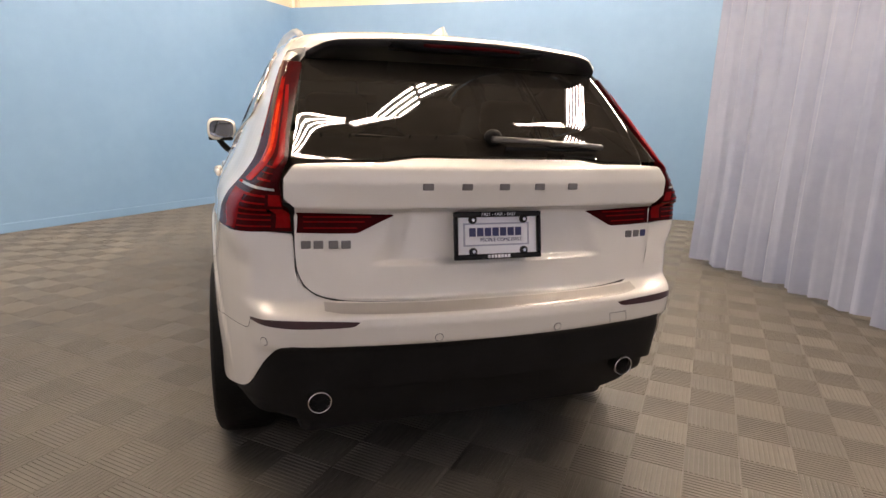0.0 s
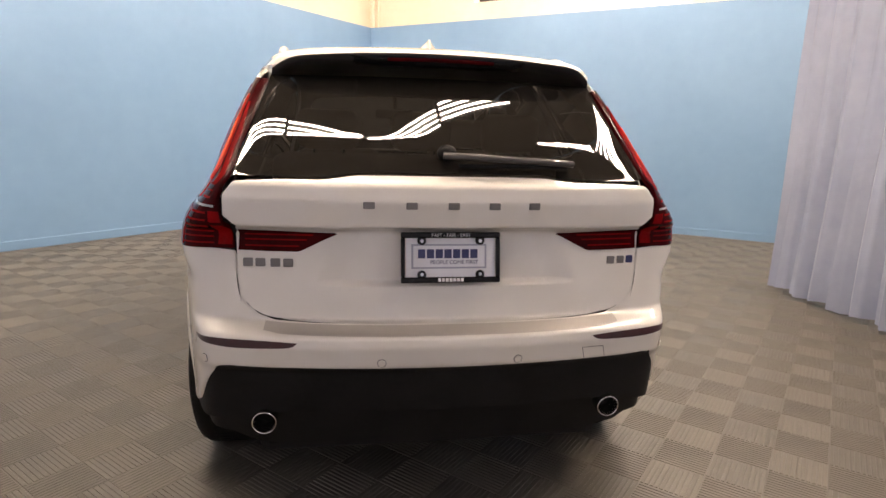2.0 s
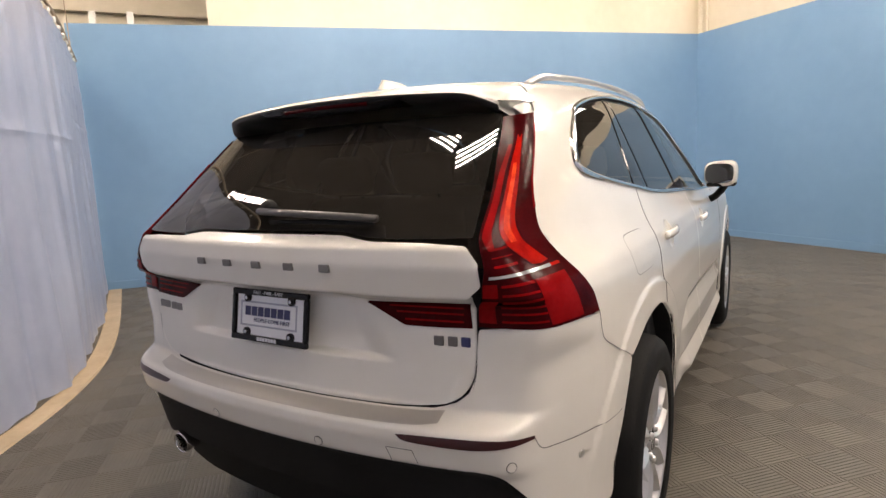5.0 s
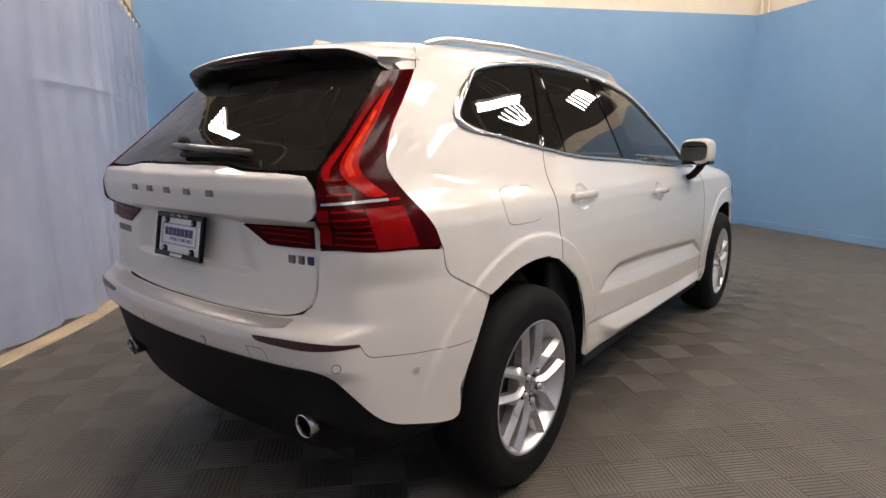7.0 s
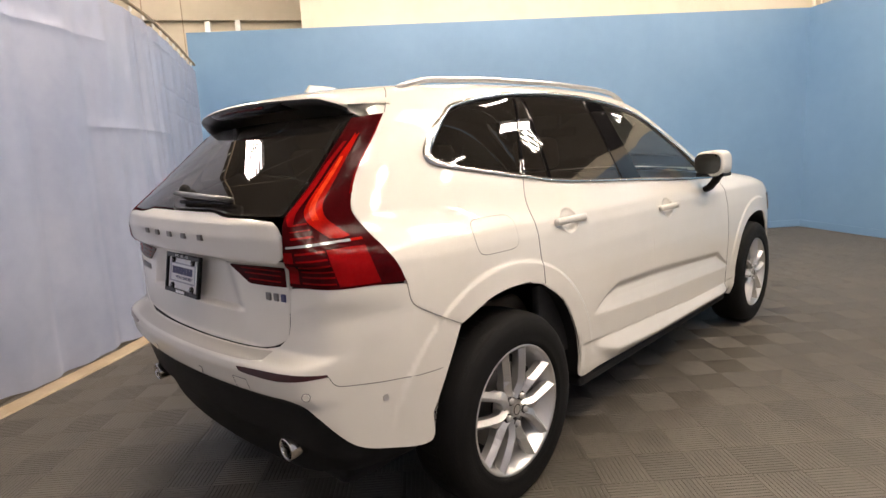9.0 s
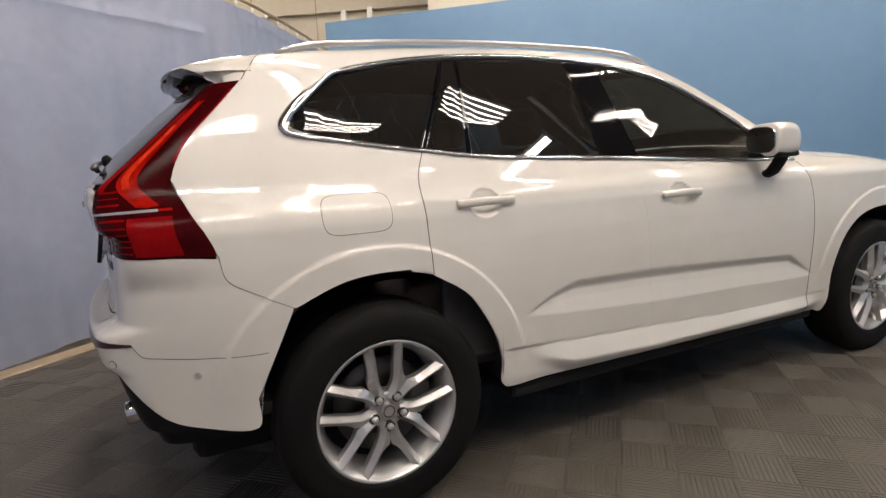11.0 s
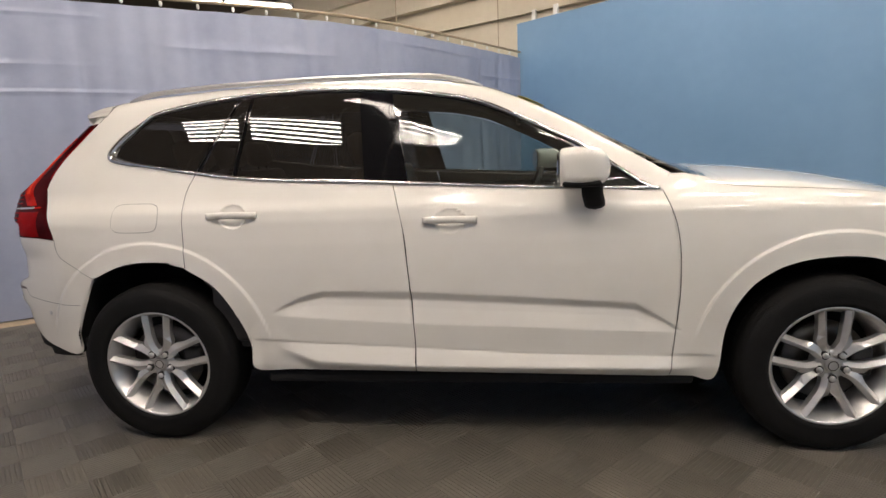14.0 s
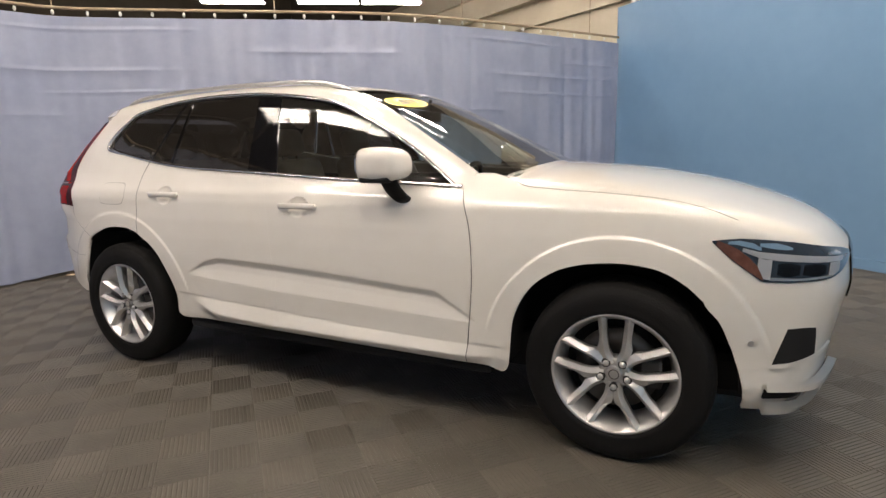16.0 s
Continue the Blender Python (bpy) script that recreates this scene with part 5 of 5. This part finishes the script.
skin("inlet_surround", [[F(0.803, 4.35, 0.446), F(0.797, 4.363, 0.462)], [F(0.775, 4.41, 0.454), F(0.775, 4.41, 0.470)], [F(0.726, 4.496, 0.482), F(0.726, 4.496, 0.498)], [F(0.6, 4.56, 0.498), F(0.6, 4.56, 0.513)]], PAINT, car, 20, 4, lift=0.008, inset=0, skirt=0.012)
for z0, z1, lift, mat, nm in ((0.37, 0.39, 0.034, PAINT, "lower_lip"), (0.33, 0.366, 0.008, VOID, "lower_slot"), (0.296, 0.324, 0.046, PAINT, "lower_lip")):
    skin(nm, [[F(0.81, 4.35, z0), F(0.81, 4.35, z1)], [F(0.75, 4.45, z0 + 0.004), F(0.75, 4.45, z1 + 0.004)], [F(0.6, 4.56, z0 + 0.008), F(0.6, 4.56, z1 + 0.008)], [F(0.46, 4.62, z0 + 0.01), F(0.46, 4.62, z1 + 0.01)]], mat, car, 24, 4, lift=lift, inset=0, skirt=0.03)
p = wrap([Y(4.285, 0.54)[0]], [0.54])
bm = bmesh.new()
add_cyl(bm, 0.012, 0.011, 0.006, Matrix.Translation(p[0]) @ Vector(hull_normals(p)[0]).to_track_quat("Z", "Y").to_matrix().to_4x4(), 20)
part("parking_sensor", bm, SILVER, front_bumper)

# ---- door mirrors ----
def door_mirror(q):
    bm = bmesh.new()
    add_sphere(bm, 1.0, Matrix.Identity(4), 40, 24)
    for v in bm.verts:
        x, y, z = v.co
        e = lambda a, p: math.copysign(abs(a) ** p, a)
        x, y, z = e(x, 0.55), e(y, 0.6), e(z, 0.62)
        y = y * (1 - 0.12 * (z > 0) * z) + (0.25 * x * x if y < 0 else 0)
        if y < -0.55:
            y = -0.55 - (y + 0.55) * -0.12
        z = z * (1 + 0.08 * x)
        v.co = (q * (0.902 + 0.093 * x), 2.82 + 0.12 * y - 0.015 * x, 1.192 + 0.074 * z)
    cap = part("door_mirror", bm, PAINT, car, "white door mirror on a black foot", True)
    bm = bmesh.new()
    add_cyl(bm, 1, 1, 0.006, pose(0, 0, 0, 90, 0, 0), 40)
    for v in bm.verts:
        x, z = v.co.x, v.co.z
        v.co.x, v.co.z = 0.076 * math.copysign(abs(x) ** 0.6, x), 0.057 * math.copysign(abs(z) ** 0.6, z)
    bmesh.ops.transform(bm, matrix=Matrix.Translation((q * 0.9, 2.744, 1.192)) @ pose(0, 0, 0, 0, 0, -q * 9), verts=bm.verts)
    part("mirror_glass", bm, MIRROR, cap, "mirror glass")
    v, f = sweep([(q * 0.93, 2.868, 1.15), (q * 0.92, 2.868, 1.115), (q * 0.9, 2.872, 1.085), (q * 0.868, 2.885, 1.05), (q * 0.84, 2.89, 1.035)], ring(0.034, 10, 0.6, 1.25), up=(0, 1, 0))
    link_mesh("mirror_foot", v, f, BLACK, cap, label="black mirror foot")
    bm = bmesh.new()
    add_box(bm, 0.83, 0.985, 2.75, 2.895, 1.116, 1.142, None, 0.01)
    bmesh.ops.scale(bm, vec=(q, 1, 1), verts=bm.verts)
    part("mirror_base", bm, BLACK, cap)


door_mirror(1), door_mirror(-1)

# ---- wheels ----
def wheel(y, q):
    """q: 1 on the right side, -1 on the left; the wheel's axis is local z, pointing outwards."""
    w = new("wheel")
    w.parent = car
    w.matrix_basis = Matrix.Translation((q * 0.768, y, HUB_Z)) @ pose(0, 0, 0, 0, q * 90, 0)
    tyre_prof = [(0.236, -0.1), (0.25, -0.106), (0.29, -0.117), (0.33, -0.114), (0.352, -0.1), (0.364, -0.08), (0.3675, -0.05), (0.3675, 0.05), (0.364, 0.08), (0.352, 0.1), (0.345, 0.106), (0.33, 0.112), (0.325, 0.1145), (0.29, 0.117), (0.268, 0.114), (0.262, 0.1155), (0.25, 0.108), (0.244, 0.102), (0.238, 0.094), (0.225, 0.08), (0.225, -0.08)]
    tyre = link_mesh("tyre", *lathe(tyre_prof, 80, True), RUBBER, w, label="black road tyre")
    v, f = [], []
    for k in range(72):
        a = 360 / 72 * k
        for z0, z1, da in ((0.04, 0.1, 1.0), (-0.1, -0.04, -1.0), (-0.03, 0.03, 0)):
            o = len(v)
            for r in (0.3655, 0.3688):
                for zz in (z0, z1):
                    for d in (-1.5, 1.5):
                        t = radians(a + d + da * (zz - z0) / (z1 - z0) * 2)
                        rr = r - (0.016 if abs(zz) > 0.09 else 0)
                        v.append((rr * math.cos(t), rr * math.sin(t), zz))
            f += [tuple(o + i for i in g) for g in ((4, 5, 7, 6), (0, 4, 6, 2), (1, 3, 7, 5), (0, 1, 5, 4), (2, 6, 7, 3))]
    tagged(link_mesh("tread", v, f, RUBBER, tyre, False), kind="stuff")
    rim_prof = [(0.247, 0.098), (0.249, 0.103), (0.246, 0.107), (0.24, 0.106), (0.234, 0.1), (0.231, 0.088), (0.225, 0.084), (0.2235, 0.066), (0.2165, 0.061), (0.215, 0.04), (0.209, 0.034), (0.206, -0.02), (0.215, -0.07), (0.236, -0.1), (0.24, -0.1), (0.222, -0.06), (0.216, 0.0), (0.23, 0.06)]
    rim = link_mesh("rim", *lathe(rim_prof, 80, True), SILVER, w, label="silver alloy wheel with paired spokes")
    # five forked spokes
    for k in range(5):
        root = radians(72 * k + (0 if q > 0 else 180))
        for e in (1, -1):
            v, f = [], []
            n = 12
            path = cat(np.array([(0.038, 0.013), (0.068, 0.0165), (0.1, 0.025), (0.14, 0.047), (0.19, 0.0765), (0.227, 0.099)]), n)
            for i in range(n):
                t = i / (n - 1)
                d = path[min(i + 1, n - 1)] - path[max(i - 1, 0)]
                d = d / np.linalg.norm(d)
                half = 0.0185 - 0.0025 * math.sin(math.pi * t)
                web = max(0, min(1, (0.132 - path[i, 0]) / 0.035))
                inner = half + (max(half, path[i, 1] / d[0]) - half) * web
                top = 0.09 + 0.008 * math.sin(math.pi * t) + 0.013 * t
                c, s = math.cos(root), math.sin(root)
                for off, h in ((-inner, top - 0.02 * (1 - 0.45 * web)), (-half * 0.05, top + 0.001), (half * 0.12, top + 0.0008), (half, top - 0.019), (half * 0.85, top - 0.05), (-inner * 0.85, top - 0.05)):
                    a, b = path[i, 0] - off * d[1] * 1.0, path[i, 1] + off * d[0]
                    b *= e
                    v.append((a * c - b * s, a * s + b * c, h))
            for i in range(n - 1):
                for j in range(6):
                    l = (j + 1) % 6
                    f.append((i * 6 + j, (i + 1) * 6 + j, (i + 1) * 6 + l, i * 6 + l))
            f += [tuple(range(6)), tuple((n - 1) * 6 + j for j in range(5, -1, -1))]
            link_mesh("spoke", v, f, SILVER, rim, False)
    hub = link_mesh("hub", *lathe([(0.0, 0.084), (0.028, 0.084), (0.031, 0.081), (0.034, 0.08), (0.045, 0.082), (0.058, 0.082), (0.064, 0.074), (0.064, 0.03)], 40), SILVER, rim)
    bm = bmesh.new()
    add_cyl(bm, 0.029, 0.027, 0.014, pose(0, 0, 0.089), 32)
    part("hub_cap", bm, SILVER, rim)
    link_mesh("cap_ring", *sweep([(0.019 * math.cos(a), 0.019 * math.sin(a), 0.0965) for a in np.linspace(0, 2 * math.pi, 25)], ring(0.002, 5)), STEEL, rim)
    for k in range(5):
        a = radians(72 * k + (0 if q > 0 else 180))
        m = pose(0.054 * math.cos(a), 0.054 * math.sin(a), 0.0)
        # dark disc paints the shade of the recess round the nut
        bm = bmesh.new()
        add_cyl(bm, 0.0185, 0.0175, 0.012, m @ pose(0, 0, 0.089), 20)
        part("nut_pocket_shade", bm, DARKTRIM, rim)
        v, f = lathe([(0.0125, 0.09), (0.0125, 0.1), (0.0105, 0.105), (0.005, 0.1075), (0.0, 0.108)], 12)
        link_mesh("wheel_nut", [m @ Vector(p) for p in v], f, SILVER, rim, True)
    link_mesh("brake_disc", *lathe([(0.06, 0.02), (0.165, 0.02), (0.165, 0.0), (0.06, 0.0)], 48, True), STEEL, w)
    bm = bmesh.new()
    add_box(bm, -0.06, 0.06, 0.09, 0.175, -0.03, 0.05, None, 0.012)
    part("brake_caliper", bm, DARKTRIM, w)
    # added black disc stands in for the shade behind the spokes
    bm = bmesh.new()
    add_cyl(bm, 0.212, 0.212, 0.01, pose(0, 0, -0.04), 40)
    part("spoke_gap_shade", bm, VOID, w)
    return w


for y in (HUB_R, HUB_F):
    for q in (1, -1):
        wheel(y, q)
# wheel housings
for arch, y in ((ARCH_R, HUB_R), (ARCH_F, HUB_F)):
    for q in (1, -1):
        p = cat(np.array(arch), 40)
        v, f = [], []
        for yy, zz in p:
            w = float(wrap([Y(float(yy), float(zz))[0]], [float(zz)])[0, 0])
            d = Vector((yy - y, zz - HUB_Z)).normalized()
            for x, g in ((w - 0.006, 0.0), (w - 0.03, 0.006), (0.75, 0.02), (0.5, 0.02), (0.5, -0.42)):
                v.append((q * x, yy + d.x * g, zz + d.y * g))
        for i in range(39):
            for j in range(4):
                g = (i * 5 + j, i * 5 + j + 1, (i + 1) * 5 + j + 1, (i + 1) * 5 + j)
                f.append(g)
        link_mesh("wheel_housing", v, f, VOID, car, True, "black wheel housing")
# added near-black sheet for the shade in the panel gaps, then the underside
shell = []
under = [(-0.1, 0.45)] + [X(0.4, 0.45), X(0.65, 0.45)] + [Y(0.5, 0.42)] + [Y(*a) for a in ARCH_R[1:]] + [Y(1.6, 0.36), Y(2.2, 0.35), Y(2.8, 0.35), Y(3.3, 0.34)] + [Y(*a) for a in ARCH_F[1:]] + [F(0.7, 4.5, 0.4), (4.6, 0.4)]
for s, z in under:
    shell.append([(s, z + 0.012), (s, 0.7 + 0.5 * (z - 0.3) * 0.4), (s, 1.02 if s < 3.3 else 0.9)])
skin("gap_shade_shell", shell, VOID, car, 160, 14, lift=-0.022, inset=0, skirt=0, straight=True)
bm = bmesh.new()
add_box(bm, -0.6, 0.6, 0.35, 4.4, 0.22, 0.42, None, 0.04)
add_box(bm, -0.84, 0.84, 1.45, 3.3, 0.27, 0.33, None, 0.02)
part("underside", bm, VOID, car, "black underside")

# ---- cabin ----
def soft_box(bm, x0, x1, y0, y1, z0, z1, m=None, b=0.03):
    return add_box(bm, x0, x1, y0, y1, z0, z1, m, b)


def seat(x, y):
    s = new("seat")
    s.parent = car
    bm = bmesh.new()
    soft_box(bm, x - 0.24, x + 0.24, y - 0.02, y + 0.5, 0.55, 0.7, None, 0.05)
    part("cushion", bm, LEATHER, s, smooth=True)
    bm = bmesh.new()
    soft_box(bm, x - 0.23, x + 0.23, -0.07, 0.07, 0.0, 0.58, pose(0, y, 0.64, 14, 0, 0), 0.055)
    part("backrest", bm, LEATHER, s, smooth=True)
    bm = bmesh.new()
    soft_box(bm, x - 0.125, x + 0.125, -0.05, 0.05, 0.6, 0.76, pose(0, y, 0.64, 14, 0, 0), 0.04)
    part("headrest", bm, LEATHER, s, smooth=True)
    bm = bmesh.new()
    for dx in (-0.06, 0.06):
        add_cyl(bm, 0.007, 0.007, 0.1, pose(0, y, 0.64, 14, 0, 0) @ pose(x + dx, 0, 0.58), 8)
    part("headrest_post", bm, CHROME, s)


seat(-0.36, 2.0), seat(0.36, 2.0)
seat(-0.38, 1.12), seat(0.0, 1.12), seat(0.38, 1.12)
bm = bmesh.new()
add_box(bm, -0.72, 0.72, 2.85, 3.34, 0.62, 1.06, None, 0.06)
add_box(bm, -0.12, 0.12, 1.95, 2.9, 0.5, 0.78, None, 0.03)
part("dashboard", bm, DARKTRIM, car, "charcoal dashboard", True)
bm = bmesh.new()
add_box(bm, -0.11, 0.11, 2.82, 2.86, 0.8, 1.03, None, 0.008)
part("centre_screen", bm, GLOSSBLACK, car)
wheel_ring = sweep([(-0.36 + 0.185 * math.cos(a), 2.68 + 0.185 * math.sin(a) * 0.4, 0.98 + 0.185 * math.sin(a) * 0.9) for a in np.linspace(0, 2 * math.pi, 33)], ring(0.015, 8))
steering = link_mesh("steering_wheel", *wheel_ring, DARKTRIM, car)
bm = bmesh.new()
add_box(bm, -0.44, -0.28, 2.66, 2.74, 0.92, 1.02, None, 0.02)
part("steering_boss", bm, DARKTRIM, steering)
bm = bmesh.new()
add_box(bm, -0.13, 0.13, 2.6, 2.63, 1.4, 1.46, None, 0.012)
add_cyl(bm, 0.01, 0.01, 0.09, pose(0, 2.62, 1.48), 8)
part("cabin_mirror", bm, DARKTRIM, car)
for q in (1, -1):
    bm = bmesh.new()
    add_box(bm, 0.76, 0.8, 1.2, 3.1, 0.45, 1.06, None, 0.015)
    bmesh.ops.scale(bm, vec=(q, 1, 1), verts=bm.verts)
    part("door_lining", bm, DARKTRIM, car)
bm = bmesh.new()
add_box(bm, -0.78, 0.78, 0.4, 3.3, 0.42, 0.46)
add_box(bm, -0.6, 0.6, 0.4, 1.0, 0.9, 0.93)
part("cabin_floor", bm, DARKTRIM, car)
# year sticker inside the top of the screen
st = onto(np.array([0.36]), np.array([2.66]))[0]
sticker = new("sticker")
sticker.parent = car
nn = Vector(hull_normals(st[None])[0])
ax = (Vector((-1, 0, 0)) + nn * nn.x).normalized()
sticker.matrix_basis = Matrix.Translation(Vector(st) + nn * 0.004) @ Matrix((ax, nn.cross(ax), nn)).transposed().to_4x4()
bm = bmesh.new()
g = add_cyl(bm, 1, 1, 0.001, Matrix.Diagonal((0.2, 0.068, 1, 1)), 40)
part("sticker_oval", bm, YELLOW, sticker, "yellow oval year sticker")
lettering("2019", 0.1, pose(0, 0, 0.003), NAVY, sticker)
car.matrix_basis = pose(0.012, 0, 0)


# ---- floor tiles, each with four ribbed squares ----
TILE, TILE_A, TILE_O = 0.4, 46.5, (1.204, 1.66)


def ribbed_tile():
    """A tile of four squares, each of eleven ribs that run across those of its neighbours."""
    verts, faces = [], []
    half, n, h = TILE / 2, 11, 0.0032
    turn = pose(0, 0, 0, 0, 0, TILE_A)

    def slab(x0, x1, y0, y1, z):
        o = len(verts)
        e = 0.002
        for a, b, zz in ((x0, y0, z - h), (x1, y0, z - h), (x1, y1, z - h), (x0, y1, z - h), (x0 + e, y0 + e, z), (x1 - e, y0 + e, z), (x1 - e, y1 - e, z), (x0 + e, y1 - e, z)):
            verts.append(turn @ Vector((a, b, zz)))
        faces.extend([(o + 4, o + 5, o + 6, o + 7), (o, o + 1, o + 5, o + 4), (o + 1, o + 2, o + 6, o + 5), (o + 2, o + 3, o + 7, o + 6), (o + 3, o, o + 4, o + 7)])

    for i in (0, 1):
        for j in (0, 1):
            x0, y0 = -half + i * half, -half + j * half
            p = half / n
            for k in range(n):
                if (i + j) % 2:
                    slab(x0 + k * p + 0.085 * p, x0 + (k + 1) * p - 0.085 * p, y0 + 0.0015, y0 + half - 0.0015, 0)
                else:
                    slab(x0 + 0.0015, x0 + half - 0.0015, y0 + k * p + 0.085 * p, y0 + (k + 1) * p - 0.085 * p, 0)
    o = len(verts)
    for a, b in ((-half, -half), (half, -half), (half, half), (-half, half)):
        verts.append(turn @ Vector((a, b, -h + 0.0008)))
    faces.append((o, o + 1, o + 2, o + 3))
    me = bpy.data.meshes.new("floor_tile")
    me.from_pydata([tuple(v) for v in verts], [], faces)
    me.materials.append(NEARM)
    return me, np.array([tuple(v) for v in verts]), faces


NEARM = mat_base("tile_plastic", (0.1, 0.09, 0.072), 0.42)
grain(NEARM, (0.074, 0.066, 0.052), (0.118, 0.104, 0.083), 1.6, bump=0.1, bump_scale=140, rough=(0.4, 0.56))
NEARM.node_tree.nodes["Principled BSDF"].inputs["Specular IOR Level"].default_value = 0.65
tile_mesh, tile_verts, tile_faces = ribbed_tile()
spots = []
ca, sa = math.cos(radians(TILE_A)), math.sin(radians(TILE_A))
for i in range(-32, 33):
    for j in range(-32, 33):
        u, w = (i + 0.5) * TILE, (j + 0.5) * TILE
        x, y = TILE_O[0] + u * ca - w * sa, TILE_O[1] + u * sa + w * ca
        p = Vector((x, y, 0)) - CORNER
        if p.dot(nl) < 0.2 and p.dot(nr) < 0.2 and -6.3 < x < 8 and y > -3.6:
            spots.append((math.hypot(x - 1.0, y - 1.2) , x, y))
spots.sort()
for _, x, y in spots[:300]:
    o = new("floor_tile", tile_mesh)
    o.parent, o.location = floor, (x, y, 0)
far = spots[300:]
me = bpy.data.meshes.new("far_floor_tiles")
nv = len(tile_verts)
me.from_pydata(np.concatenate([tile_verts + (x, y, 0) for _, x, y in far]).tolist(), [], [tuple(i + k * nv for i in f) for k in range(len(far)) for f in tile_faces])
me.materials.append(NEARM)
rest = new("far_floor_tiles", me)
rest.parent = floor
tagged(rest, kind="stuff")
